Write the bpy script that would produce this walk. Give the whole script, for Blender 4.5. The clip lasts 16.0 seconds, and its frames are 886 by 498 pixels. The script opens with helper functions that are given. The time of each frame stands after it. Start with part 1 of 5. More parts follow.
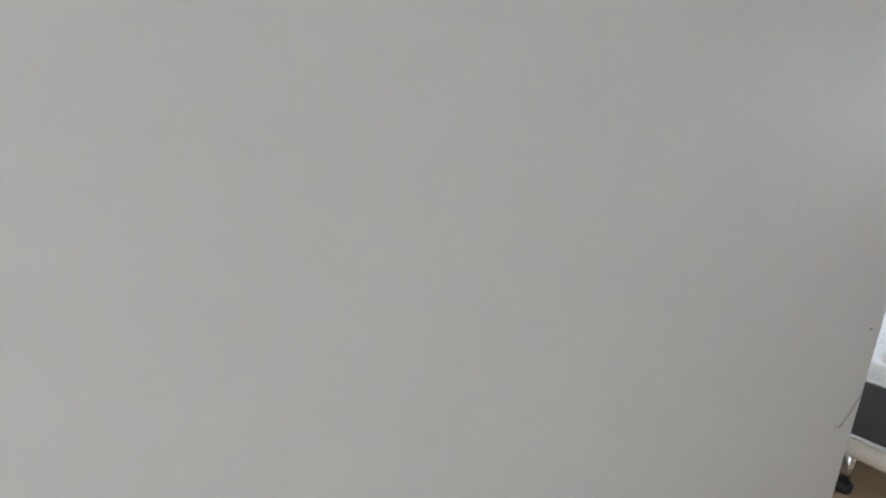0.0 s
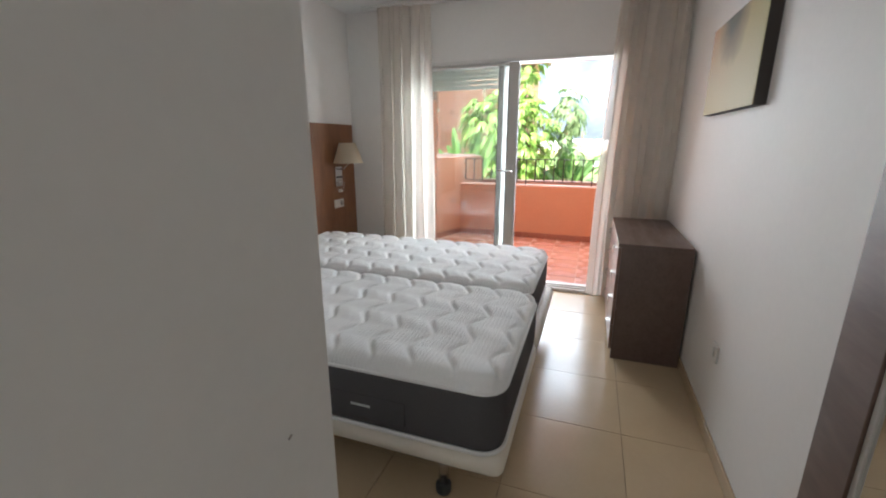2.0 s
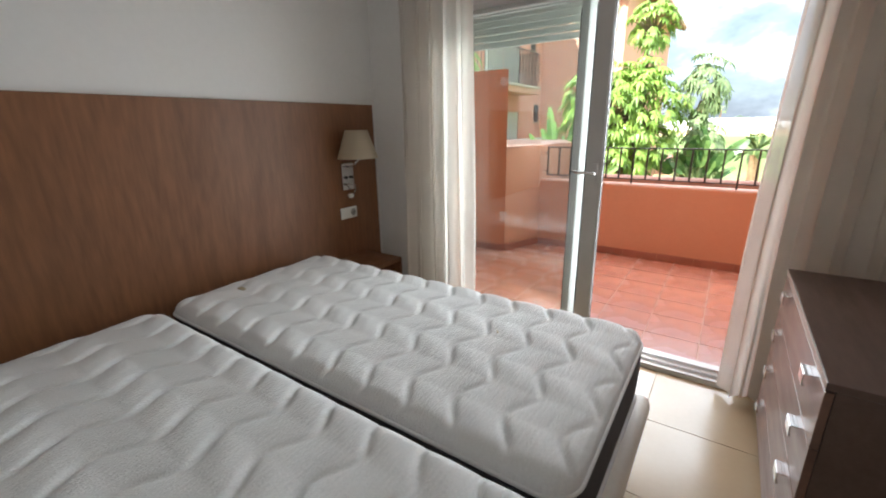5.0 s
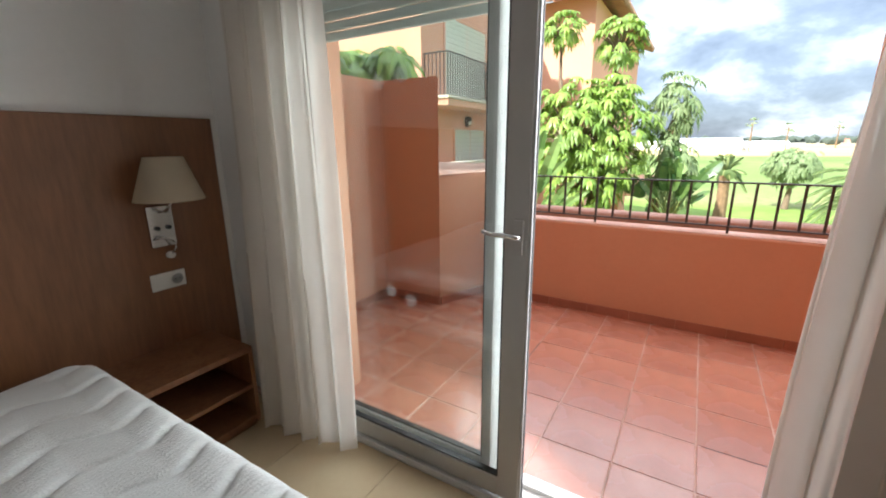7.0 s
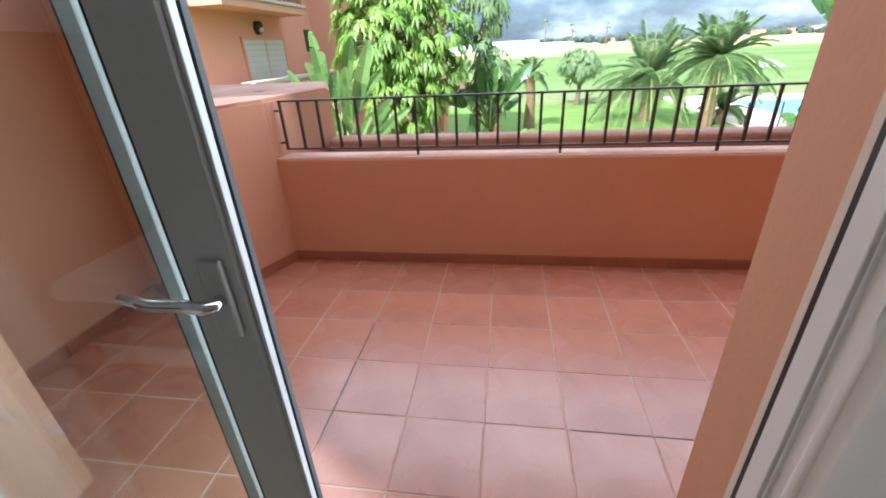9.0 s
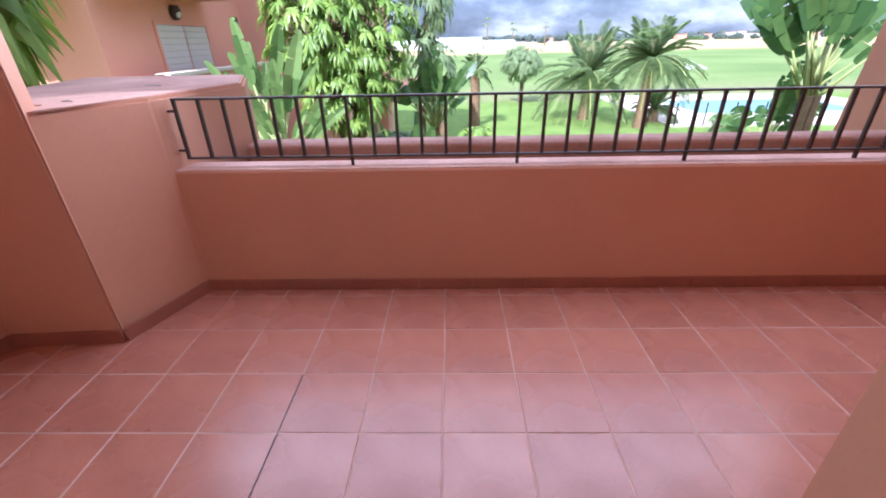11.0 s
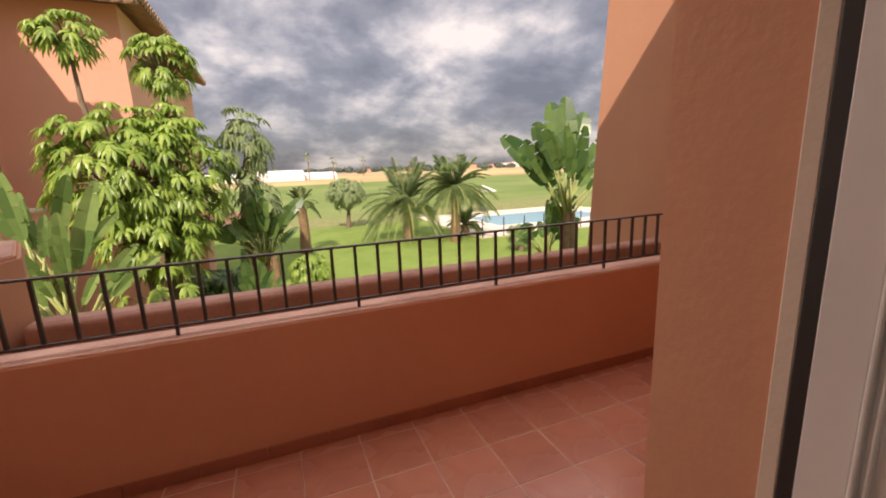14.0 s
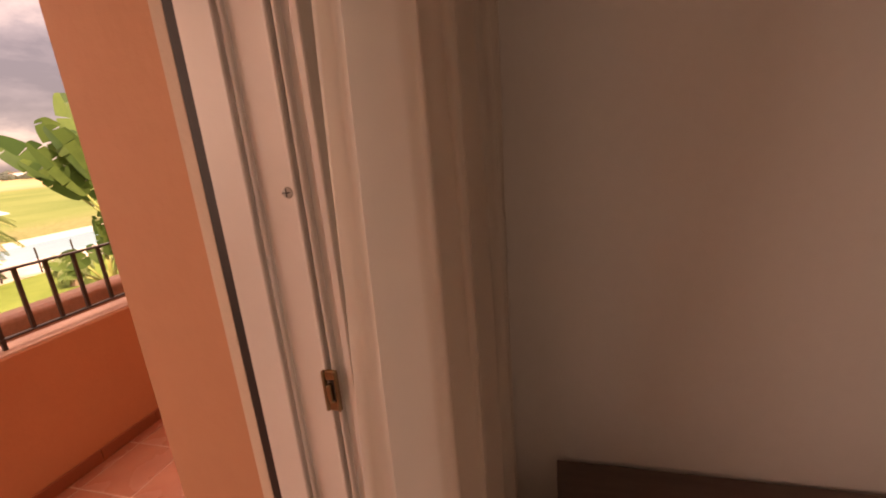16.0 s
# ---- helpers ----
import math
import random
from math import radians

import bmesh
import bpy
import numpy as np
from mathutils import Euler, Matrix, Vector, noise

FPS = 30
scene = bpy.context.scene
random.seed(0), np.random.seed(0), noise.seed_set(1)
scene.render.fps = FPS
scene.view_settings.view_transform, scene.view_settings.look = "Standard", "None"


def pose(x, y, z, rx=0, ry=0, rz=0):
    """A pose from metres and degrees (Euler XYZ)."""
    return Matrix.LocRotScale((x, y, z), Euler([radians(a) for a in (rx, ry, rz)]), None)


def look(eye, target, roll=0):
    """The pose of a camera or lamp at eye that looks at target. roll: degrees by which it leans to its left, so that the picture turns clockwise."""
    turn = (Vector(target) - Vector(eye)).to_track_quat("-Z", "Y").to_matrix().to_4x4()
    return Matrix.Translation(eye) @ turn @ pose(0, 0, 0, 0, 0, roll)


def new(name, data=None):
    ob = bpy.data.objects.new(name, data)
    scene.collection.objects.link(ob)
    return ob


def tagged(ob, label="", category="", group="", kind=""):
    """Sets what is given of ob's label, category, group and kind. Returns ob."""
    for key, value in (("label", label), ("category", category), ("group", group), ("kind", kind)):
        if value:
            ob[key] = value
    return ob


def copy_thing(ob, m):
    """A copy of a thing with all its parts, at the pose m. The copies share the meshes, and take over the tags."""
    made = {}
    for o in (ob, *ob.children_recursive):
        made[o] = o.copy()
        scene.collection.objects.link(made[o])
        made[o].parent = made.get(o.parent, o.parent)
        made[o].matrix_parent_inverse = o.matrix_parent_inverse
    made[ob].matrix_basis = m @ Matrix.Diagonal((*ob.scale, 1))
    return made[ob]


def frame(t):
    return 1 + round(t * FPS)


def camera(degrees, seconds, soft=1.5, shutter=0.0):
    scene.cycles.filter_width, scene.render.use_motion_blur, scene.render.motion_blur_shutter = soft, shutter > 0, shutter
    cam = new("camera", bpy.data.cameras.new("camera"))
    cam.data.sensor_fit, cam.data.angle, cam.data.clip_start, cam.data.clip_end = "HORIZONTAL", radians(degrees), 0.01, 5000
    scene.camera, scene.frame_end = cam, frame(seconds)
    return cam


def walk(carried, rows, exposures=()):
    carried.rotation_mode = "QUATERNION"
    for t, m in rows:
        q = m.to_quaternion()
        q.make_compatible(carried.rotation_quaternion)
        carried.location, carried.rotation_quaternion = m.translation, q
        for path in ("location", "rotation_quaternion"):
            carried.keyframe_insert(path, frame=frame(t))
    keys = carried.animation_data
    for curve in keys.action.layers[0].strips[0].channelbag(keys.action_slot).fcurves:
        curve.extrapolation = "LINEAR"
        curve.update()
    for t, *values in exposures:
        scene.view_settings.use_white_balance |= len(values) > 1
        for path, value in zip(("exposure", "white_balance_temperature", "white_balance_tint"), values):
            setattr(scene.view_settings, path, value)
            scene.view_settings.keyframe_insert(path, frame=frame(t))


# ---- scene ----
cam = camera(94.0, 16.0, soft=2.0)
PATH = [
    (0.0, (0.47, -0.1, 1.40), (-1.174, 0.927, 0.908), 0.2),
    (0.2, (0.475, -0.03, 1.415), (-1.016, 1.203, 0.904), 0.2),
    (0.5, (0.525, 0.105, 1.394), (-0.757, 1.558, 0.901), 0.3),
    (1, (0.637, 0.311, 1.348), (-0.347, 1.99, 0.887), 1.0),
    (1.5, (0.66, 0.537, 1.382), (-0.08, 2.33, 0.896), 0.4),
    (2, (0.605, 0.768, 1.39), (-0.045, 2.591, 0.885), 0.0),
    (2.5, (0.643, 0.992, 1.369), (-0.066, 2.787, 0.845), -0.1),
    (3, (0.65, 1.195, 1.373), (-0.155, 2.939, 0.815), -0.4),
    (3.2, (0.646, 1.285, 1.365), (-0.213, 3.004, 0.812), -0.6),
    (5.3, (0.512, 2.396, 1.405), (-0.586, 3.966, 0.833), -0.8),
    (5.5, (0.52, 2.517, 1.408), (-0.586, 4.086, 0.847), -0.6),
    (6, (0.505, 2.813, 1.406), (-0.61, 4.381, 0.858), -0.6),
    (6.5, (0.414, 3.094, 1.418), (-0.669, 4.695, 0.903), -0.4),
    (7, (0.377, 3.387, 1.426), (-0.633, 5.04, 0.926), -0.5),
    (7.5, (0.345, 3.656, 1.434), (-0.522, 5.384, 0.923), -0.9),
    (8, (0.293, 3.908, 1.454), (-0.378, 5.697, 0.863), -0.5),
    (8.5, (0.271, 4.121, 1.416), (-0.18, 5.926, 0.682), -1.9),
    (8.7, (0.269, 4.173, 1.413), (-0.11, 5.954, 0.586), -2.6),
    (10.8, (0.252, 4.633, 1.358), (0.2, 6.382, 0.388), -1.4),
    (11, (0.247, 4.668, 1.388), (0.2, 6.452, 0.485), -1.2),
    (11.5, (0.224, 4.699, 1.444), (0.211, 6.559, 0.711), -1.2),
    (12, (0.198, 4.708, 1.494), (0.251, 6.617, 0.899), -1.3),
    (12.5, (0.158, 4.703, 1.527), (0.305, 6.633, 1.024), -1.4),
    (13, (0.181, 4.658, 1.547), (0.45, 6.589, 1.101), -1.6),
    (13.5, (0.2, 4.621, 1.547), (0.661, 6.523, 1.137), -1.8),
    (14, (0.218, 4.603, 1.562), (0.945, 6.424, 1.169), -2.1),
    (14.5, (0.223, 4.619, 1.553), (1.28, 6.273, 1.171), -2.7),
    (15, (0.263, 4.609, 1.549), (1.665, 5.983, 1.164), -3.3),
    (15.5, (0.286, 4.565, 1.551), (1.99, 5.531, 1.149), -3.9),
    (16, (0.328, 4.456, 1.566), (2.195, 4.959, 1.054), -4.7),
]
EXPOSURES = [(0.0, 3.25, 5450, 5), (0.5, 2.85, 5450, 4), (1.2, 2.48, 5700, 5), (2.2, 2.4, 5850, 6), (3.2, 2.3, 5800, 5), (6.0, 1.8, 6100, 6), (7.5, 1.44, 5950, 6), (8.7, 1.28, 5450, -1),
             (10.8, 1.15, 4950, 18), (11.5, 1.05, 6000, 22), (12.3, 0.55, 6900, 25), (13.0, 0.4, 7300, 24), (14.0, 0.34, 7500, 22), (15.0, 0.33, 8000, 23), (15.5, 0.5, 8700, 30), (16.0, 0.95, 11000, 45)]
SKY, SKY_TERRACE, SKY_DOOR, HALL_LIGHT = 0.86, 29.0, 9.2, 1.75
walk(cam, [(t, look(eye, target, roll)) for t, eye, target, roll in PATH], EXPOSURES)

# world: broken cloud over a clear sky, sun high behind the house
SUN_WAY = Vector((0.55, 1.0, -1.15)).normalized()
world = bpy.data.worlds.new("cloudy_sky")
scene.world = world
world.use_nodes = True
wn, wl = world.node_tree.nodes, world.node_tree.links
wn.clear()
w_out = wn.new("ShaderNodeOutputWorld")
w_sky = wn.new("ShaderNodeTexSky")
w_sky.sky_type, w_sky.sun_disc = "NISHITA", False
w_sky.sun_elevation = math.asin(-SUN_WAY.z)
w_sky.sun_rotation = math.atan2(-SUN_WAY.x, -SUN_WAY.y)
w_clear = wn.new("ShaderNodeBackground")
w_clear.inputs[1].default_value = 0.1
wl.new(w_sky.outputs[0], w_clear.inputs[0])
w_tc = wn.new("ShaderNodeTexCoord")
w_sep = wn.new("ShaderNodeSeparateXYZ")
wl.new(w_tc.outputs["Generated"], w_sep.inputs[0])
w_up = wn.new("ShaderNodeMath")
w_up.operation = "MAXIMUM"
w_up.inputs[1].default_value = 0.0
wl.new(w_sep.outputs[2], w_up.inputs[0])
w_add = wn.new("ShaderNodeMath")
w_add.operation = "ADD"
w_add.inputs[1].default_value = 0.42
wl.new(w_up.outputs[0], w_add.inputs[0])
w_comb = wn.new("ShaderNodeCombineXYZ")
for axis in (0, 1):
    div = wn.new("ShaderNodeMath")
    div.operation = "DIVIDE"
    wl.new(w_sep.outputs[axis], div.inputs[0])
    wl.new(w_add.outputs[0], div.inputs[1])
    wl.new(div.outputs[0], w_comb.inputs[axis])
w_noise = wn.new("ShaderNodeTexNoise")
w_noise.inputs["Scale"].default_value = 2.5
w_noise.inputs["Detail"].default_value = 9
w_noise.inputs["Roughness"].default_value = 0.57
w_noise.inputs["Distortion"].default_value = 0.15
wl.new(w_comb.outputs[0], w_noise.inputs["Vector"])
w_ramp = wn.new("ShaderNodeValToRGB")
for pos, col in ((0.34, (0.18, 0.21, 0.275, 1)), (0.46, (0.30, 0.34, 0.42, 1)), (0.53, (0.49, 0.53, 0.60, 1)), (0.64, (0.92, 0.93, 0.94, 1))):
    e = w_ramp.color_ramp.elements.new(pos)
    e.color = col
w_ramp.color_ramp.elements.remove(w_ramp.color_ramp.elements[0])
w_ramp.color_ramp.elements.remove(w_ramp.color_ramp.elements[-1])
wl.new(w_noise.outputs[0], w_ramp.inputs[0])
w_cloud = wn.new("ShaderNodeBackground")
w_gain = wn.new("ShaderNodeMapRange")
w_gain.inputs[1].default_value, w_gain.inputs[2].default_value, w_gain.inputs[3].default_value, w_gain.inputs[4].default_value = 0.35, 0.95, SKY, SKY * 3.2
wl.new(w_sep.outputs[2], w_gain.inputs[0])
w_low = wn.new("ShaderNodeMapRange")
w_low.inputs[1].default_value, w_low.inputs[2].default_value, w_low.inputs[3].default_value, w_low.inputs[4].default_value = 0.0, 0.24, 0.6, 1.0
wl.new(w_sep.outputs[2], w_low.inputs[0])
w_mul = wn.new("ShaderNodeMath")
w_mul.operation = "MULTIPLY"
wl.new(w_gain.outputs[0], w_mul.inputs[0])
wl.new(w_low.outputs[0], w_mul.inputs[1])
wl.new(w_mul.outputs[0], w_cloud.inputs[1])
wl.new(w_ramp.outputs[0], w_cloud.inputs[0])
w_mix = wn.new("ShaderNodeMixShader")
w_mix.inputs[0].default_value = 0.88
wl.new(w_clear.outputs[0], w_mix.inputs[1])
wl.new(w_cloud.outputs[0], w_mix.inputs[2])
wl.new(w_mix.outputs[0], w_out.inputs[0])

sun_data = bpy.data.lights.new("sun", "SUN")
sun_data.energy, sun_data.angle, sun_data.color = 4.6, radians(0.6), (1.0, 0.94, 0.85)
sun = new("sun", sun_data)
sun.matrix_world = look((0, 0, 30), Vector((0, 0, 30)) + SUN_WAY)


# added lamps boost sky light at terrace and door, hall light from unseen entrance
for lamp_name, at, aim, wide, tall, watts, tone in (("terrace_sky_light", (0.6, 6.93, 1.90), (0.6, 5.0, 1.2), 4.6, 1.35, SKY_TERRACE, (0.97, 0.98, 1.0)), ("door_sky_light", (-0.30, 5.05, 1.06), (-1.25, 3.35, 0.74), 1.2, 1.9, SKY_DOOR, (0.97, 0.98, 1.0)),
                                             ("entrance_hall_light", (0.76, -1.66, 1.03), (0.70, 0.5, 1.03), 0.76, 1.95, HALL_LIGHT, (1.0, 0.93, 0.85))):
    ld = bpy.data.lights.new(lamp_name, "AREA")
    ld.shape, ld.size, ld.size_y, ld.energy, ld.color = "RECTANGLE", wide, tall, watts, tone
    lo = new(lamp_name, ld)
    lo.matrix_world = look(at, aim)


# ---- materials ----
def base_mat(name):
    m = bpy.data.materials.new(name)
    m.use_nodes = True
    n, l = m.node_tree.nodes, m.node_tree.links
    return m, n, l, n["Principled BSDF"]


def coords(n, l, stretch=(1, 1, 1)):
    tc, mp = n.new("ShaderNodeTexCoord"), n.new("ShaderNodeMapping")
    mp.inputs["Scale"].default_value = stretch
    l.new(tc.outputs["Object"], mp.inputs[0])
    return mp.outputs[0]


def noise_tex(n, l, vec, scale, detail=4, rough=0.55):
    t = n.new("ShaderNodeTexNoise")
    t.inputs["Scale"].default_value, t.inputs["Detail"].default_value, t.inputs["Roughness"].default_value = scale, detail, rough
    l.new(vec, t.inputs["Vector"])
    return t.outputs[0]


def maths(n, l, op, a, b):
    t = n.new("ShaderNodeMath")
    t.operation = op
    for i, v in enumerate((a, b)):
        if isinstance(v, (int, float)):
            t.inputs[i].default_value = v
        else:
            l.new(v, t.inputs[i])
    return t.outputs[0]


def mixed(n, l, fac, a, b):
    t = n.new("ShaderNodeMix")
    t.data_type = "RGBA"
    if isinstance(fac, (int, float)):
        t.inputs[0].default_value = fac
    else:
        l.new(fac, t.inputs[0])
    for i, v in ((6, a), (7, b)):
        if isinstance(v, tuple):
            t.inputs[i].default_value = (*v, 1)
        else:
            l.new(v, t.inputs[i])
    return t.outputs[2]


def ramp(n, l, fac, lo, hi):
    t = n.new("ShaderNodeMapRange")
    t.inputs[1].default_value, t.inputs[2].default_value = lo, hi
    l.new(fac, t.inputs[0])
    return t.outputs[0]


def surface(name, col, rough=0.6, metal=0.0, stain=0.12, stain_scale=1.5, grain=0.08, grain_scale=60, bump=0.1, bump_scale=120,
            stretch=(1, 1, 1), vary=0.0, spec=0.5, dark=None, depth=0.004):
    """Paint, stone, wood or cloth: colour with broad stains and fine grain, and a fine relief."""
    m, n, l, b = base_mat(name)
    vec = coords(n, l, stretch)
    dark = dark or tuple(c * 0.55 for c in col)
    big = ramp(n, l, noise_tex(n, l, vec, stain_scale, 5), 0.35, 0.7)
    fine = ramp(n, l, noise_tex(n, l, vec, grain_scale, 3), 0.3, 0.7)
    amount = maths(n, l, "ADD", maths(n, l, "MULTIPLY", big, stain), maths(n, l, "MULTIPLY", fine, grain))
    if vary:
        info = n.new("ShaderNodeObjectInfo")
        amount = maths(n, l, "ADD", amount, maths(n, l, "MULTIPLY", info.outputs["Random"], vary))
    l.new(mixed(n, l, amount, col, dark), b.inputs["Base Color"])
    b.inputs["Metallic"].default_value, b.inputs["Specular IOR Level"].default_value = metal, spec
    l.new(maths(n, l, "ADD", maths(n, l, "MULTIPLY", big, 0.12), rough - 0.06), b.inputs["Roughness"])
    if bump:
        bp = n.new("ShaderNodeBump")
        bp.inputs["Strength"].default_value, bp.inputs["Distance"].default_value = bump, depth
        l.new(noise_tex(n, l, vec, bump_scale, 5), bp.inputs["Height"])
        l.new(bp.outputs[0], b.inputs["Normal"])
    return m


def leafy(name, col, tip, gloss=0.42):
    """Leaves: colour that differs leaf by leaf, light shining through."""
    m, n, l, b = base_mat(name)
    geo = n.new("ShaderNodeNewGeometry")
    c = mixed(n, l, geo.outputs["Random Per Island"], col, tip)
    vec = coords(n, l)
    c = mixed(n, l, maths(n, l, "MULTIPLY", ramp(n, l, noise_tex(n, l, vec, 4, 3), 0.4, 0.8), 0.5), c, tuple(v * 0.7 for v in col))
    l.new(c, b.inputs["Base Color"])
    b.inputs["Roughness"].default_value = gloss
    tr = n.new("ShaderNodeBsdfTranslucent")
    l.new(c, tr.inputs[0])
    mx = n.new("ShaderNodeMixShader")
    mx.inputs[0].default_value = 0.38
    l.new(b.outputs[0], mx.inputs[1])
    l.new(tr.outputs[0], mx.inputs[2])
    l.new(mx.outputs[0], n["Material Output"].inputs[0])
    return m


def cloth_sheer(name, col, clear, through_light=0.45):
    m, n, l, b = base_mat(name)
    vec = coords(n, l)
    c = mixed(n, l, ramp(n, l, noise_tex(n, l, vec, 2.5, 5), 0.35, 0.75), col, tuple(v * 0.86 for v in col))
    l.new(c, b.inputs["Base Color"])
    b.inputs["Roughness"].default_value = 0.85
    weave = n.new("ShaderNodeBump")
    weave.inputs["Strength"].default_value, weave.inputs["Distance"].default_value = 0.15, 0.002
    l.new(noise_tex(n, l, vec, 300, 2), weave.inputs["Height"])
    l.new(weave.outputs[0], b.inputs["Normal"])
    tr, tp = n.new("ShaderNodeBsdfTranslucent"), n.new("ShaderNodeBsdfTransparent")
    l.new(c, tr.inputs[0])
    m1, m2 = n.new("ShaderNodeMixShader"), n.new("ShaderNodeMixShader")
    m1.inputs[0].default_value, m2.inputs[0].default_value = through_light, clear
    l.new(b.outputs[0], m1.inputs[1])
    l.new(tr.outputs[0], m1.inputs[2])
    l.new(m1.outputs[0], m2.inputs[1])
    l.new(tp.outputs[0], m2.inputs[2])
    l.new(m2.outputs[0], n["Material Output"].inputs[0])
    return m


def pane_glass(name):
    m, n, l, b = base_mat(name)
    fr, gl, tp, mx = n.new("ShaderNodeLayerWeight"), n.new("ShaderNodeBsdfGlossy"), n.new("ShaderNodeBsdfTransparent"), n.new("ShaderNodeMixShader")
    fr.inputs[0].default_value = 0.5
    gloss = maths(n, l, "ADD", maths(n, l, "MULTIPLY", maths(n, l, "POWER", fr.outputs["Facing"], 4.0), 0.5), 0.055)
    gl.inputs["Roughness"].default_value = 0.01
    tp.inputs[0].default_value = (0.93, 0.96, 0.95, 1)
    l.new(gloss, mx.inputs[0])
    l.new(tp.outputs[0], mx.inputs[1])
    l.new(gl.outputs[0], mx.inputs[2])
    l.new(mx.outputs[0], n["Material Output"].inputs[0])
    return m


def wood(name, col, dark, stretch, rough=0.4):
    return surface(name, col, rough, stain=0.35, stain_scale=2.2, grain=0.45, grain_scale=9, bump=0.12, bump_scale=26, stretch=stretch, dark=dark, depth=0.002)


PAINT = surface("white_wall_paint", (0.80, 0.775, 0.745), 0.62, stain=0.10, stain_scale=0.9, grain=0.05, grain_scale=35, bump=0.12, bump_scale=90, depth=0.002)
CEILING = surface("ceiling_paint", (0.84, 0.83, 0.81), 0.8, stain=0.06, grain=0.04, bump=0.08)
RENDER = surface("salmon_render", (0.585, 0.298, 0.18), 0.85, stain=0.30, stain_scale=1.1, grain=0.12, grain_scale=28, bump=0.2, bump_scale=55, dark=(0.46, 0.205, 0.125), depth=0.006)
RENDER_FAR = surface("pale_salmon_render", (0.75, 0.375, 0.26), 0.9, stain=0.25, stain_scale=0.5, grain=0.1, grain_scale=12, bump=0.2, bump_scale=30, dark=(0.62, 0.27, 0.175))
RENDER_CAP = surface("weathered_render", (0.62, 0.37, 0.28), 0.9, stain=0.5, stain_scale=2.5, grain=0.25, grain_scale=40, bump=0.5, bump_scale=60, dark=(0.33, 0.17, 0.12))
CLAY = surface("terracotta_tile_glaze", (0.47, 0.20, 0.128), 0.27, stain=0.55, stain_scale=3.5, grain=0.15, grain_scale=60, bump=0.13, bump_scale=18, vary=0.28, dark=(0.32, 0.115, 0.072), depth=0.003)
CLAY_DARK = surface("terracotta_skirting", (0.36, 0.13, 0.075), 0.45, stain=0.3, stain_scale=4, grain=0.15, bump=0.15, vary=0.2)
GROUT = surface("terrace_grout", (0.62, 0.42, 0.33), 0.9, stain=0.4, stain_scale=3, grain=0.2, bump=0.3, dark=(0.22, 0.12, 0.09))
FLOOR_TILE = surface("beige_porcelain", (0.52, 0.40, 0.255), 0.22, stain=0.25, stain_scale=3, grain=0.10, grain_scale=45, bump=0.05, bump_scale=14, vary=0.12, dark=(0.40, 0.30, 0.18), depth=0.002)
FLOOR_GROUT = surface("beige_grout", (0.36, 0.28, 0.19), 0.8, bump=0.1)
HEADWOOD = wood("walnut_veneer", (0.25, 0.107, 0.044), (0.135, 0.054, 0.022), (6, 6, 0.8), 0.46)
CASEWOOD = wood("dark_brown_laminate", (0.135, 0.085, 0.066), (0.085, 0.052, 0.040), (7, 1.2, 7), 0.38)
FRONTWOOD = wood("brown_drawer_laminate", (0.21, 0.115, 0.085), (0.13, 0.07, 0.05), (7, 1.2, 7), 0.34)
EDGEWOOD = surface("light_wood_edging", (0.38, 0.27, 0.21), 0.5)
QUILT = surface("white_knit_ticking", (0.80, 0.79, 0.77), 0.9, stain=0.08, stain_scale=3, grain=0.10, grain_scale=170, bump=0.5, bump_scale=210, spec=0.2, depth=0.004)
_n, _l = QUILT.node_tree.nodes, QUILT.node_tree.links
_rib, _rb = _n.new("ShaderNodeTexWave"), _n.new("ShaderNodeBump")
_rib.inputs["Scale"].default_value, _rib.inputs["Distortion"].default_value, _rib.inputs["Detail"].default_value = 19.0, 1.6, 1.0
_rib.inputs["Detail Scale"].default_value = 0.6
_l.new(coords(_n, _l), _rib.inputs["Vector"])
_l.new(_rib.outputs["Fac"], _rb.inputs["Height"])
_rb.inputs["Strength"].default_value, _rb.inputs["Distance"].default_value = 0.22, 0.004
_q = _n["Principled BSDF"]
_l.new(_q.inputs["Normal"].links[0].from_socket, _rb.inputs["Normal"])
_l.new(_rb.outputs[0], _q.inputs["Normal"])
SIDE_CLOTH = surface("charcoal_mattress_side", (0.095, 0.090, 0.092), 0.85, stain=0.2, grain=0.3, grain_scale=200, bump=0.3, bump_scale=300, spec=0.2)
BASE_CLOTH = surface("cream_bed_base_vinyl", (0.74, 0.68, 0.58), 0.55, stain=0.2, stain_scale=4, grain=0.08, bump=0.15, bump_scale=150)
SHEER = cloth_sheer("sheer_white_voile", (0.88, 0.82, 0.75), 0.13, 0.6)
ALU = surface("lacquered_aluminium", (0.49, 0.47, 0.44), 0.38, stain=0.12, stain_scale=6, grain=0.05, bump=0.03)
ALU_WHITE = surface("white_lacquered_aluminium", (0.74, 0.72, 0.69), 0.35, stain=0.15, stain_scale=5, grain=0.05, bump=0.03)
RUBBER = surface("black_rubber", (0.016, 0.014, 0.013), 0.6, bump=0.1)
CHROME = surface("brushed_chrome", (0.72, 0.71, 0.70), 0.2, metal=1.0, stain=0.1, grain=0.1, bump=0.02)
BRASS = surface("worn_brass", (0.36, 0.28, 0.17), 0.35, metal=1.0, stain=0.5, stain_scale=30, grain=0.3, bump=0.1)
IRON = surface("black_painted_iron", (0.030, 0.025, 0.023), 0.5, stain=0.3, stain_scale=8, grain=0.3, bump=0.15, dark=(0.06, 0.03, 0.02))
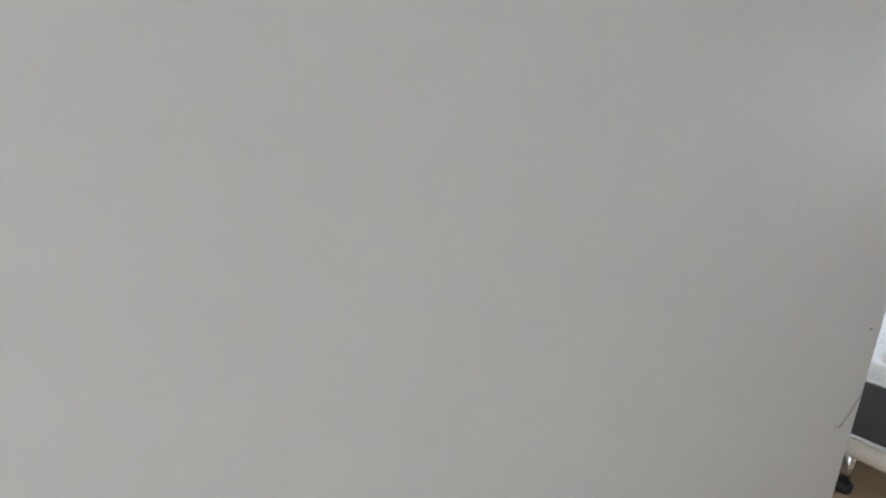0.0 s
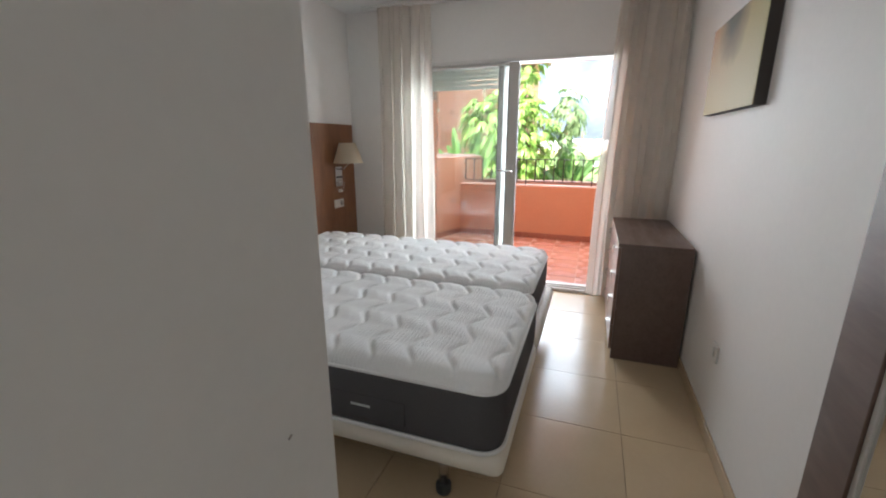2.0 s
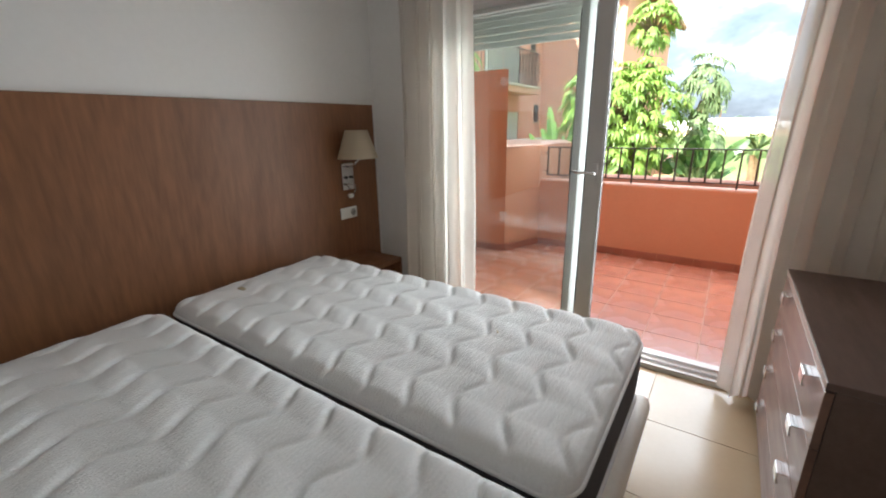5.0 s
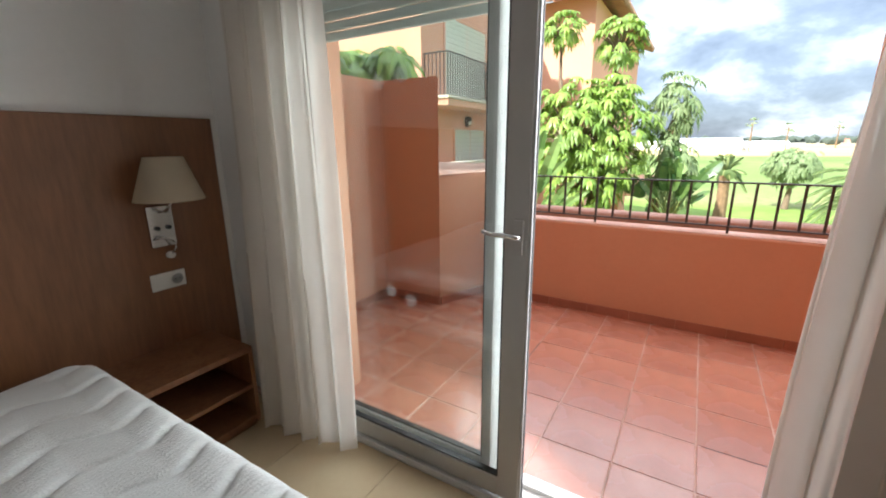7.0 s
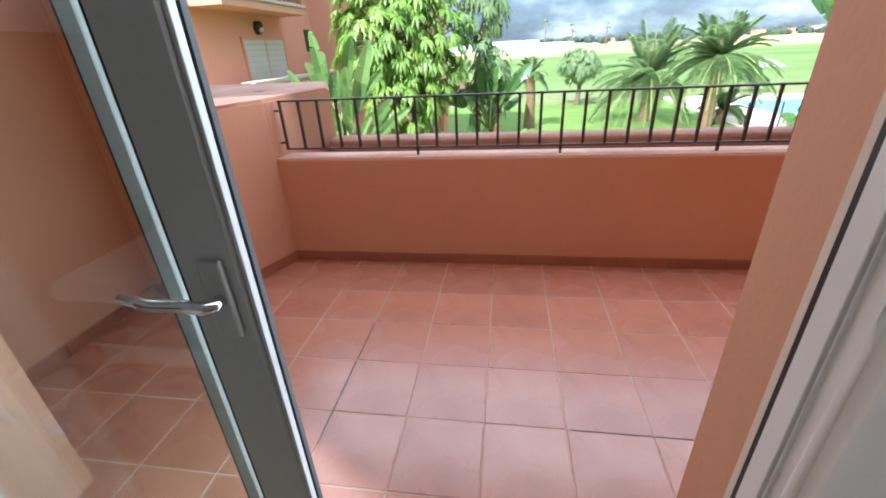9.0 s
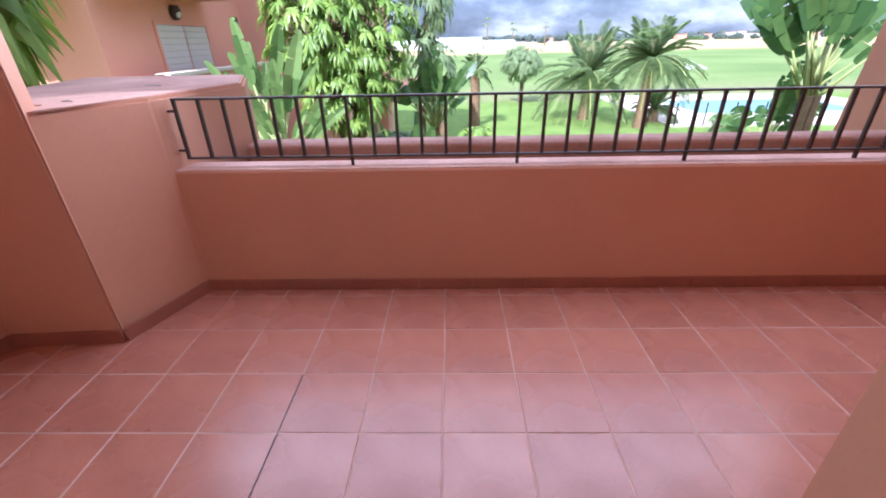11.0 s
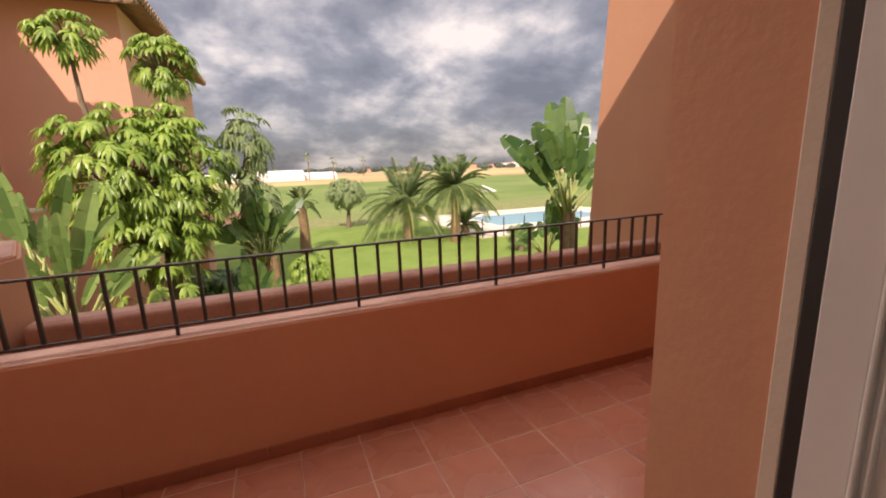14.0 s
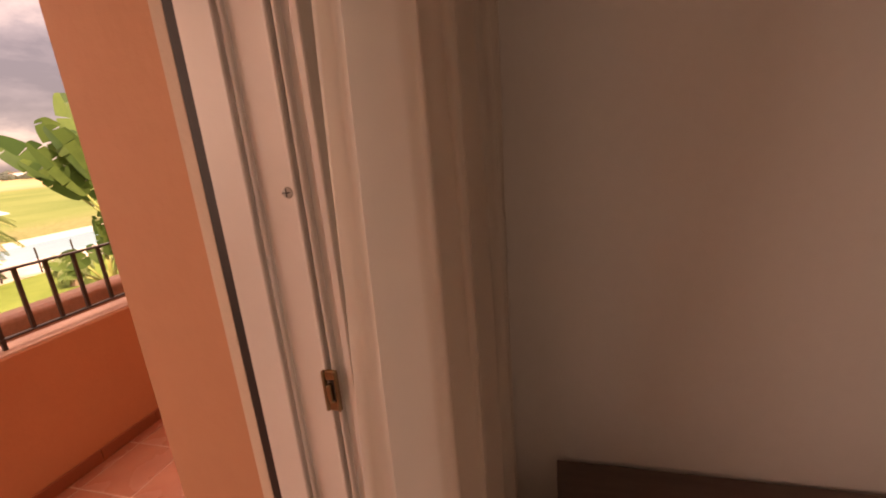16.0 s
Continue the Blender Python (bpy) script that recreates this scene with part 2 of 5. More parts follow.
# door strip made translucent so terrace light behind brightens it
PALE_STRIP = cloth_sheer("white_translucent_strip", (0.88, 0.88, 0.86), 0.0, 0.7)
SHADE = cloth_sheer("cream_lampshade_fabric", (0.72, 0.62, 0.46), 0.0)
PLASTIC = surface("white_plastic", (0.76, 0.75, 0.71), 0.35, stain=0.06, grain=0.03, bump=0.0)
PLASTIC_DARK = surface("dark_plastic", (0.03, 0.03, 0.03), 0.45, bump=0.0)
SHUTTER = surface("cream_roller_shutter", (0.66, 0.64, 0.57), 0.5, stain=0.15, grain=0.05, bump=0.05)
GLASS = pane_glass("clear_glass")
# pale badge lettering, and the daylight painted between shutter slats
PALE_MARK = surface("pale_print_and_slot_light", (0.62, 0.63, 0.60), 0.5, bump=0.0)
DECAL = cloth_sheer("translucent_decal", (0.50, 0.50, 0.47), 0.92)
TAG = surface("woven_label", (0.50, 0.42, 0.26), 0.8, bump=0.1)
STAIN = surface("yellow_stain", (0.66, 0.56, 0.36), 0.9, bump=0.2)
SCUFF = surface("grey_scuff", (0.34, 0.31, 0.28), 0.8, bump=0.0)
BARK = surface("grey_brown_bark", (0.24, 0.17, 0.11), 0.9, stain=0.6, stain_scale=5, grain=0.4, grain_scale=30, bump=0.8, bump_scale=20, depth=0.02)
HUSK = surface("palm_husk", (0.30, 0.19, 0.10), 0.95, stain=0.6, stain_scale=6, grain=0.4, bump=0.9, bump_scale=14, depth=0.03)
UMBEL = leafy("umbrella_tree_leaf", (0.175, 0.30, 0.045), (0.41, 0.55, 0.11), 0.38)
PADDLE = leafy("paddle_leaf", (0.055, 0.125, 0.04), (0.17, 0.27, 0.075), 0.32)
# lighter copy of PADDLE, with sunlight put into the leaf colour
PADDLE_LIT = leafy("sunlit_paddle_leaf", (0.11, 0.20, 0.055), (0.28, 0.40, 0.13), 0.32)
STALK = surface("pale_green_stalk", (0.34, 0.40, 0.13), 0.5, stain=0.4, stain_scale=4, bump=0.1, dark=(0.26, 0.19, 0.06))
FROND = leafy("palm_frond_leaf", (0.14, 0.22, 0.08), (0.29, 0.36, 0.15), 0.5)
OLIVE = leafy("olive_leaf", (0.19, 0.27, 0.11), (0.34, 0.42, 0.20), 0.6)
ROOF_TILE = surface("clay_roof_tile", (0.46, 0.27, 0.17), 0.85, stain=0.6, stain_scale=3, grain=0.3, grain_scale=20, bump=0.3, bump_scale=30, dark=(0.26, 0.14, 0.09))
COPING = surface("pale_coping_stone", (0.70, 0.58, 0.47), 0.8, stain=0.3, bump=0.2)
WATER = surface("pool_water", (0.28, 0.50, 0.56), 0.08, stain=0.2, stain_scale=0.6, grain=0.05, bump=0.2, bump_scale=3, depth=0.02)
WHITE_SHEET = surface("white_plastic_sheeting", (0.80, 0.80, 0.78), 0.6, stain=0.2, stain_scale=0.05, bump=0.0)
FAR_TREE = surface("far_foliage", (0.075, 0.095, 0.07), 0.95, stain=0.4, stain_scale=0.05, grain=0.3, grain_scale=0.4, bump=0.0)
SOIL = surface("planter_soil", (0.16, 0.11, 0.075), 0.95, stain=0.5, stain_scale=6, grain=0.4, grain_scale=40, bump=0.8, bump_scale=30, depth=0.02)

# mirror
MIRROR, _n, _l, _b = base_mat("silvered_mirror")
_b.inputs["Base Color"].default_value = (0.86, 0.87, 0.86, 1)
_b.inputs["Metallic"].default_value, _b.inputs["Roughness"].default_value = 1.0, 0.015

# canvas print: soft ochre ground with a dark drifting shape
CANVAS, _n, _l, _b = base_mat("printed_canvas")
_v = coords(_n, _l)
_sp = _n.new("ShaderNodeSeparateXYZ")
_l.new(_v, _sp.inputs[0])
_g = mixed(_n, _l, ramp(_n, _l, _sp.outputs[1], -0.5, 0.45), (0.36, 0.32, 0.12), (0.46, 0.25, 0.14))
_g = mixed(_n, _l, ramp(_n, _l, _sp.outputs[2], 0.05, 0.42), (0.50, 0.42, 0.22), _g)
_d = _n.new("ShaderNodeVectorMath")
_d.operation = "DISTANCE"
_d.inputs[1].default_value = (0, 0.0, 0.46)
_l.new(_v, _d.inputs[0])
_d2 = maths(_n, _l, "ADD", _d.outputs["Value"], maths(_n, _l, "MULTIPLY", noise_tex(_n, _l, _v, 5, 4), 0.16))
_l.new(mixed(_n, _l, ramp(_n, _l, _d2, 0.16, 0.34), (0.10, 0.08, 0.05), _g), _b.inputs["Base Color"])
_b.inputs["Roughness"].default_value = 0.6
CANVAS_EDGE = surface("dark_canvas_edge", (0.045, 0.035, 0.03), 0.7, stain=0.3, bump=0.2)

# ground: mown lawn, rough verge, crop fields, ochre earth far off
GROUND, _n, _l, _b = base_mat("lawn_and_fields")
_v = coords(_n, _l)
_sp = _n.new("ShaderNodeSeparateXYZ")
_l.new(_v, _sp.inputs[0])
_wob = maths(_n, _l, "MULTIPLY", maths(_n, _l, "SUBTRACT", noise_tex(_n, _l, _v, 0.12, 4), 0.5), 12)
_y = maths(_n, _l, "ADD", maths(_n, _l, "ADD", _sp.outputs[1], _wob), maths(_n, _l, "MULTIPLY", _sp.outputs[0], -0.1))
_lawn = mixed(_n, _l, ramp(_n, _l, noise_tex(_n, _l, _v, 0.8, 8, 0.7), 0.3, 0.7), (0.13, 0.205, 0.045), (0.21, 0.28, 0.07))
_rough = mixed(_n, _l, ramp(_n, _l, noise_tex(_n, _l, _v, 1.6, 8, 0.7), 0.3, 0.7), (0.13, 0.17, 0.06), (0.30, 0.28, 0.13))
_crop = mixed(_n, _l, ramp(_n, _l, noise_tex(_n, _l, _v, 0.05, 7, 0.6), 0.3, 0.7), (0.125, 0.185, 0.055), (0.21, 0.26, 0.09))
_earth = mixed(_n, _l, ramp(_n, _l, noise_tex(_n, _l, _v, 0.01, 5, 0.6), 0.4, 0.6), (0.42, 0.28, 0.15), (0.50, 0.40, 0.20))
_c = mixed(_n, _l, ramp(_n, _l, _y, 38, 41), _lawn, _rough)
_c = mixed(_n, _l, ramp(_n, _l, _y, 45, 52), _c, _crop)
_c = mixed(_n, _l, ramp(_n, _l, _y, 150, 165), _c, _earth)
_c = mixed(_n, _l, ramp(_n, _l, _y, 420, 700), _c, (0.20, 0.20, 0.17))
_l.new(_c, _b.inputs["Base Color"])
_b.inputs["Roughness"].default_value, _b.inputs["Specular IOR Level"].default_value = 0.95, 0.1
_bp = _n.new("ShaderNodeBump")
_bp.inputs["Strength"].default_value, _bp.inputs["Distance"].default_value = 0.6, 0.08
_l.new(noise_tex(_n, _l, _v, 9, 6, 0.7), _bp.inputs["Height"])
_l.new(_bp.outputs[0], _b.inputs["Normal"])

# ---- building blocks ----
BASES = {}


def thing(name, at, label, category, group="", kind=""):
    ob = new(name)
    ob.location, ob.empty_display_size = at, 0.1
    BASES[ob.name] = Vector(at)
    return tagged(ob, label, category, group, kind)


def mesh_of(name, bm, material, smooth=False, flip=True):
    if flip:
        bmesh.ops.recalc_face_normals(bm, faces=bm.faces)
    for f in bm.faces:
        f.smooth = smooth
    me = bpy.data.meshes.new(name)
    bm.to_mesh(me)
    bm.free()
    me.materials.append(material)
    return me


def part(name, bm, material, parent, label="", smooth=False, flip=True, kind=""):
    """Links a bmesh, given in world metres, as one mesh under a thing or a part."""
    base = BASES[parent.name]
    bm.transform(Matrix.Translation(-base))
    ob = new(name, mesh_of(name, bm, material, smooth, flip))
    ob.parent = parent
    BASES[ob.name] = base
    return tagged(ob, label, kind=kind)


def structure(name, bm, material, label, category, smooth=False):
    ob = new(name, mesh_of(name, bm, material, smooth))
    BASES[ob.name] = Vector((0, 0, 0))
    return tagged(ob, label, category, kind="structure")


def whole(name, bm, material, label, category, group="", kind="", smooth=False, at=(0, 0, 0)):
    bm.transform(Matrix.Translation(-Vector(at)))
    ob = new(name, mesh_of(name, bm, material, smooth))
    ob.location = at
    BASES[ob.name] = Vector(at)
    return tagged(ob, label, category, group, kind)


def add(bm, other):
    me = bpy.data.meshes.new("tmp")
    other.to_mesh(me)
    other.free()
    bm.from_mesh(me)
    bpy.data.meshes.remove(me)


def box(x0, x1, y0, y1, z0, z1, bevel=0.0, segs=1, bm=None):
    b = bmesh.new()
    bmesh.ops.create_cube(b, size=1, matrix=Matrix.Translation(((x0 + x1) / 2, (y0 + y1) / 2, (z0 + z1) / 2)) @ Matrix.Diagonal((x1 - x0, y1 - y0, z1 - z0, 1)))
    if bevel:
        bmesh.ops.bevel(b, geom=b.edges[:], offset=bevel, segments=segs, profile=0.5, affect="EDGES")
    if bm is None:
        return b
    add(bm, b)
    return bm


def boxes(*rows, bevel=0.0):
    bm = bmesh.new()
    for r in rows:
        box(*r, bevel=bevel, bm=bm)
    return bm


def tube(points, radius, sides=8, bm=None, caps=True):
    """A round bar through points; radius: one number or one for each point."""
    bm = bm or bmesh.new()
    pts = [Vector(p) for p in points]
    rings = []
    for i, p in enumerate(pts):
        d = (pts[min(i + 1, len(pts) - 1)] - pts[max(i - 1, 0)]).normalized()
        a = d.orthogonal().normalized() if abs(d.z) > 0.9 else d.cross(Vector((0, 0, 1))).normalized()
        b = d.cross(a)
        r = radius[i] if isinstance(radius, (list, tuple)) else radius
        rings.append([bm.verts.new(p + (a * math.cos(2 * math.pi * k / sides) + b * math.sin(2 * math.pi * k / sides)) * r) for k in range(sides)])
    for r0, r1 in zip(rings, rings[1:]):
        for k in range(sides):
            bm.faces.new((r0[k], r0[(k + 1) % sides], r1[(k + 1) % sides], r1[k]))
    if caps:
        bm.faces.new(rings[0][::-1])
        bm.faces.new(rings[-1])
    return bm


def prism(outline, z0, z1, bevel=0.0):
    """An upright block over a ground outline."""
    bm = bmesh.new()
    f = bm.faces.new([bm.verts.new((x, y, z0)) for x, y in outline])
    ext = bmesh.ops.extrude_face_region(bm, geom=[f])
    bmesh.ops.translate(bm, verts=[v for v in ext["geom"] if isinstance(v, bmesh.types.BMVert)], vec=(0, 0, z1 - z0))
    if bevel:
        bmesh.ops.bevel(bm, geom=bm.edges[:], offset=bevel, segments=2, affect="EDGES")
    return bm

# ---- structure: bedroom ----
EAST, WEST, NORTH, SOUTH, HALL, CEIL = 1.228, -1.81, 4.70, 1.235, 0.258, 2.60
DOOR_L, DOOR_R, HEAD = -1.25, 0.764, 2.10
structure("wall_west", box(WEST - 0.15, WEST, SOUTH - 0.12, 5.0, 0, CEIL), PAINT, "white painted plaster wall behind the headboard", "wall")
structure("wall_east", box(EAST, EAST + 0.15, -1.6, 5.0, 0, CEIL), PAINT, "white painted plaster wall beside the dresser", "wall")
structure("wall_south", box(WEST, HALL - 0.10, SOUTH - 0.12, SOUTH, 0, CEIL), PAINT, "white painted plaster wall beside the bed", "wall")
hall_wall = structure("wall_hall", box(HALL - 0.10, HALL, -1.6, SOUTH, 0, CEIL, 0.004), PAINT, "scuffed white painted wall of the entrance passage", "wall")
# unseen doorway and lobby, added to let the hall lamp shine in
structure("wall_entry", boxes((HALL - 0.1, 0.36, -1.75, -1.6, 0, CEIL), (1.16, EAST + 0.15, -1.75, -1.6, 0, CEIL), (0.36, 1.16, -1.75, -1.6, 2.05, CEIL)), PAINT,
          "plain white wall with an added unseen entrance doorway", "wall")
structure("wall_lobby", boxes((HALL - 0.1, 0.26, -2.6, -1.75, 0, CEIL), (1.26, EAST + 0.15, -2.6, -1.75, 0, CEIL), (HALL - 0.1, EAST + 0.15, -2.75, -2.6, 0, CEIL),
                              (HALL - 0.1, EAST + 0.15, -2.75, -1.75, CEIL, CEIL + 0.15), (HALL - 0.1, EAST + 0.15, -2.75, -1.6, -0.12, -0.006)), PAINT, "plain white walls closing off the added unseen lobby", "wall")
structure("wall_north", boxes((WEST, DOOR_L, NORTH, 4.835, 0, CEIL), (DOOR_R, EAST, NORTH, 4.835, 0, CEIL), (DOOR_L, DOOR_R, NORTH, 4.80, HEAD, CEIL)),
          PAINT, "white painted wall around the terrace door", "wall")
structure("wall_facade", boxes((-2.2, DOOR_L, 4.839, 5.06, -0.05, 2.9), (DOOR_R, 4.0, 4.839, 5.06, -0.05, 2.9), (DOOR_L, DOOR_R, 4.92, 5.06, HEAD, 2.9)),
          RENDER, "salmon rendered outer wall round the terrace door", "wall")
structure("ceiling", box(WEST - 0.15, EAST + 0.15, -1.75, 4.836, CEIL, CEIL + 0.15), CEILING, "plain white bedroom ceiling", "ceiling")
floor = structure("floor", box(WEST, EAST, -1.6, 4.66, -0.12, -0.006), FLOOR_GROUT, "beige porcelain tiled bedroom floor", "floor")
for n, row in (("east", (EAST - 0.011, EAST, 1.95, NORTH, 0, 0.07)), ("hall", (HALL, HALL + 0.011, -1.6, SOUTH, 0, 0.07)),
               ("west", (WEST, WEST + 0.011, SOUTH + 0.011, NORTH, 0, 0.07)), ("south", (WEST, HALL - 0.1, SOUTH, SOUTH + 0.011, 0, 0.07)),
               ("north", (DOOR_R + 0.02, EAST - 0.011, NORTH - 0.011, NORTH, 0, 0.07))):
    structure("baseboard_" + n, box(*row, bevel=0.002), FLOOR_TILE, "beige tile baseboard along the wall", "baseboard")
# scuff marks on the passage wall
scuff = tube([(HALL + 0.0005, 1.06, 0.795), (HALL + 0.0005, 1.10, 0.775), (HALL + 0.0005, 1.16, 0.79), (HALL + 0.0005, 1.228, 0.82)], 0.0011, 5)
tube([(HALL + 0.0005, 1.135, 1.010), (HALL + 0.0005, 1.142, 1.013)], 0.002, 5, bm=scuff)
part("scuff_mark", scuff, SCUFF, hall_wall, "thin grey scuff scratched into white paint")

# ---- structure: terrace ----
TL, TR, PAR = -2.05, 3.70, 6.87
terrace = structure("floor_terrace", box(TL - 0.1, TR + 0.1, 4.664, 7.6, -0.2, -0.0018), GROUT, "terracotta tiled terrace floor with pale grout", "floor")
structure("wall_partition", prism([(TL - 0.18, 5.06), (TL, 5.06), (TL, 6.335), (-1.48, 6.37), (-1.60, 6.56), (TL - 0.18, 6.53)], -3.2, 1.94, 0.012), RENDER,
          "tall salmon rendered partition wall between terraces", "wall")
low_wall = structure("wall_low", prism([(-1.62, 6.52), (-1.514, 6.361), (-1.285, 6.86), (-1.145, 7.62), (-1.50, 8.45), (-2.9, 8.45), (-2.23, 6.56)], -3.2, 1.155, 0.018), RENDER,
                     "salmon rendered low wall with a broad weathered top", "wall")
part("wall_top", prism([(-1.61, 6.60), (-1.475, 6.40), (-1.315, 6.87), (-1.175, 7.61), (-1.52, 8.42), (-2.85, 8.42), (-2.25, 6.59)], 1.15, 1.160, 0.004), RENDER_CAP, low_wall, "weathered sloping top")
part("scratch", tube([(-1.73, 7.50, 1.161), (-1.66, 7.46, 1.162), (-1.60, 7.45, 1.161)], 0.004, 5), SCUFF, low_wall, "thin dark scratch")
part("chip", tube([(-1.60, 6.70, 1.159), (-1.56, 6.695, 1.161), (-1.545, 6.70, 1.159)], [0.006, 0.010, 0.005], 6), SCUFF, low_wall, "small dark chip")
parapet = structure("parapet", box(-1.32, TR, PAR, 7.06, -0.05, 0.765, 0.012, 2), RENDER, "salmon rendered terrace parapet under an iron railing", "parapet")
part("coping", box(-1.32, TR, PAR + 0.006, 7.05, 0.762, 0.772, 0.005), RENDER_CAP, parapet, "worn pale top edge")
planter = structure("planter_wall", box(-1.13, 4.2, 7.42, 7.60, -3.2, 0.788, 0.03, 3), RENDER_CAP, "salmon rendered outer planter wall beyond the railing", "wall")
part("coping", box(-1.10, 4.2, 7.45, 7.57, 0.784, 0.7915, 0.003), RENDER_CAP, planter, "weathered top edge")
structure("planter_bed", box(-1.13, TR, 7.05, 7.43, -0.1, 0.62), SOIL, "dry soil in the narrow terrace planter", "planter")
side = box(TR, TR + 0.3, 5.0, 8.50, -3.2, 5.4, 0.015)
for v in side.verts:
    if v.co.y > 8.3:
        v.co.y += 0.04 - 0.075 * (v.co.z - 0.88)
structure("wall_side", side, RENDER, "tall salmon rendered side wall ending the terrace", "wall")
structure("ceiling_terrace", box(TL - 0.2, TR, 5.06, 6.95, 2.655, 2.9), RENDER, "salmon rendered underside of the terrace roof", "ceiling")
# unseen block whose top edge casts the slanting shadow on wall_side
structure("unseen_roof_block", box(-4, 6, 4.0, 6.95, 2.904, 3.62), RENDER, "unseen salmon block above the terrace, sized for its shadow", "wall")
structure("house_base", boxes((-4, TL - 0.19, -3, 5.05, -3.2, 2.9), (EAST + 0.16, 6, -3, 4.83, -3.2, 2.9), (TL - 0.1, TR, 5.0, 7.4, -3.2, -0.21)), RENDER,
          "salmon rendered body of the house below", "wall")
skirts = ((TL, TL + 0.012, 5.06, 6.33), (-1.30, TR, PAR - 0.012, PAR), (DOOR_R + 0.01, TR, 5.06, 5.072), (TL, DOOR_L - 0.01, 5.06, 5.072), (TR - 0.012, TR, 5.08, PAR - 0.02))
for x0, x1, y0, y1 in skirts:
    along = x1 - x0 > y1 - y0
    count = max(1, round(((x1 - x0) if along else (y1 - y0)) / 0.33))
    owner = parapet if y0 == PAR - 0.012 else terrace
    for i in range(count):
        if along:
            s = (x1 - x0) / count
            b = box(x0 + i * s + 0.001, x0 + (i + 1) * s - 0.001, y0, y1, 0, 0.075, 0.003)
        else:
            s = (y1 - y0) / count
            b = box(x0, x1, y0 + i * s + 0.001, y0 + (i + 1) * s - 0.001, 0, 0.075, 0.003)
        part("skirting_tile", b, CLAY_DARK, owner)
for a, b2 in (((TL, 6.333), (-1.478, 6.368)), ((-1.474, 6.372), (-1.286, 6.862))):
    d = (Vector(b2) - Vector(a)).normalized()
    o = Vector((d.y, -d.x)) * 0.014
    length = (Vector(b2) - Vector(a)).length
    for i in range(2):
        p, q = Vector(a) + d * (length * i / 2 + 0.001), Vector(a) + d * (length * (i + 1) / 2 - 0.001)
        part("skirting_tile", prism([tuple(p), tuple(q), tuple(q + o), tuple(p + o)], 0, 0.075), CLAY_DARK, terrace)

# ---- terrace door: frame, two sliding leaves, roller shutter ----
door = thing("door_1", (-0.24, 4.75, 0), "white aluminium sliding terrace door standing half open", "sliding door", kind="structure")


def jamb(side):
    """Upright of the door frame with two running grooves."""
    x = DOOR_R if side > 0 else DOOR_L
    s = -side
    ridge = bmesh.new()
    for y0, y1, d in ((4.694, 4.836, 0.027), (4.690, 4.700, 0.034), (4.712, 4.717, 0.037), (4.722, 4.727, 0.039), (4.776, 4.780, 0.034), (4.786, 4.791, 0.036), (4.793, 4.838, 0.030)):
        a, b = sorted((x, x + s * d))
        box(a, b, y0, y1, 0.0, HEAD - 0.03, 0.0015, bm=ridge)
    return ridge


right_jamb = part("jamb", jamb(1), ALU_WHITE, door, "grooved white aluminium upright")
part("jamb", jamb(-1), ALU_WHITE, door)
part("weather_seal", box(DOOR_R - 0.024, DOOR_R - 0.001, 4.839, 4.858, 0, HEAD, 0.002), RUBBER, door, "black rubber seal strip")
part("edge_trim", box(DOOR_R - 0.020, DOOR_R - 0.001, 4.859, 4.880, 0, HEAD, 0.002), COPING, door, "pale plaster edge beside the seal")
part("head_rail", box(DOOR_L, DOOR_R, 4.69, 4.838, HEAD - 0.03, HEAD, 0.003), ALU_WHITE, door)
sill = part("sill_track", boxes((DOOR_L, DOOR_R, 4.655, 4.845, -0.02, 0.012), (DOOR_L, DOOR_R, 4.655, 4.668, 0.012, 0.028), (DOOR_L, DOOR_R, 4.722, 4.732, 0.012, 0.03),
                                  (DOOR_L, DOOR_R, 4.785, 4.845, 0.012, 0.03), bevel=0.002), ALU_WHITE, door, "white aluminium sill with sliding tracks")
screw = tube([(DOOR_R - 0.0265, 4.741, 1.522), (DOOR_R - 0.030, 4.741, 1.522)], [0.007, 0.0055], 12)
part("screw", screw, ALU, right_jamb, "small cross-head screw", smooth=True)
latch = boxes((DOOR_R - 0.044, DOOR_R - 0.036, 4.709, 4.713, 1.250, 1.306), (DOOR_R - 0.044, DOOR_R - 0.036, 4.724, 4.729, 1.250, 1.306), (DOOR_R - 0.042, DOOR_R - 0.036, 4.712, 4.725, 1.293, 1.306), (DOOR_R - 0.042, DOOR_R - 0.036, 4.712, 4.725, 1.250, 1.263), (DOOR_R - 0.048, DOOR_R - 0.040, 4.715, 4.722, 1.266, 1.290), bevel=0.0015)
slot = boxes((DOOR_R - 0.0308, DOOR_R - 0.0298, 4.7404, 4.7416, 1.517, 1.527), (DOOR_R - 0.0308, DOOR_R - 0.0298, 4.736, 4.746, 1.5214, 1.5226))
part("screw_slot", slot, PLASTIC_DARK, right_jamb, "dark cross slot")
part("strike_plate", latch, BRASS, right_jamb, "worn brass strike plate")


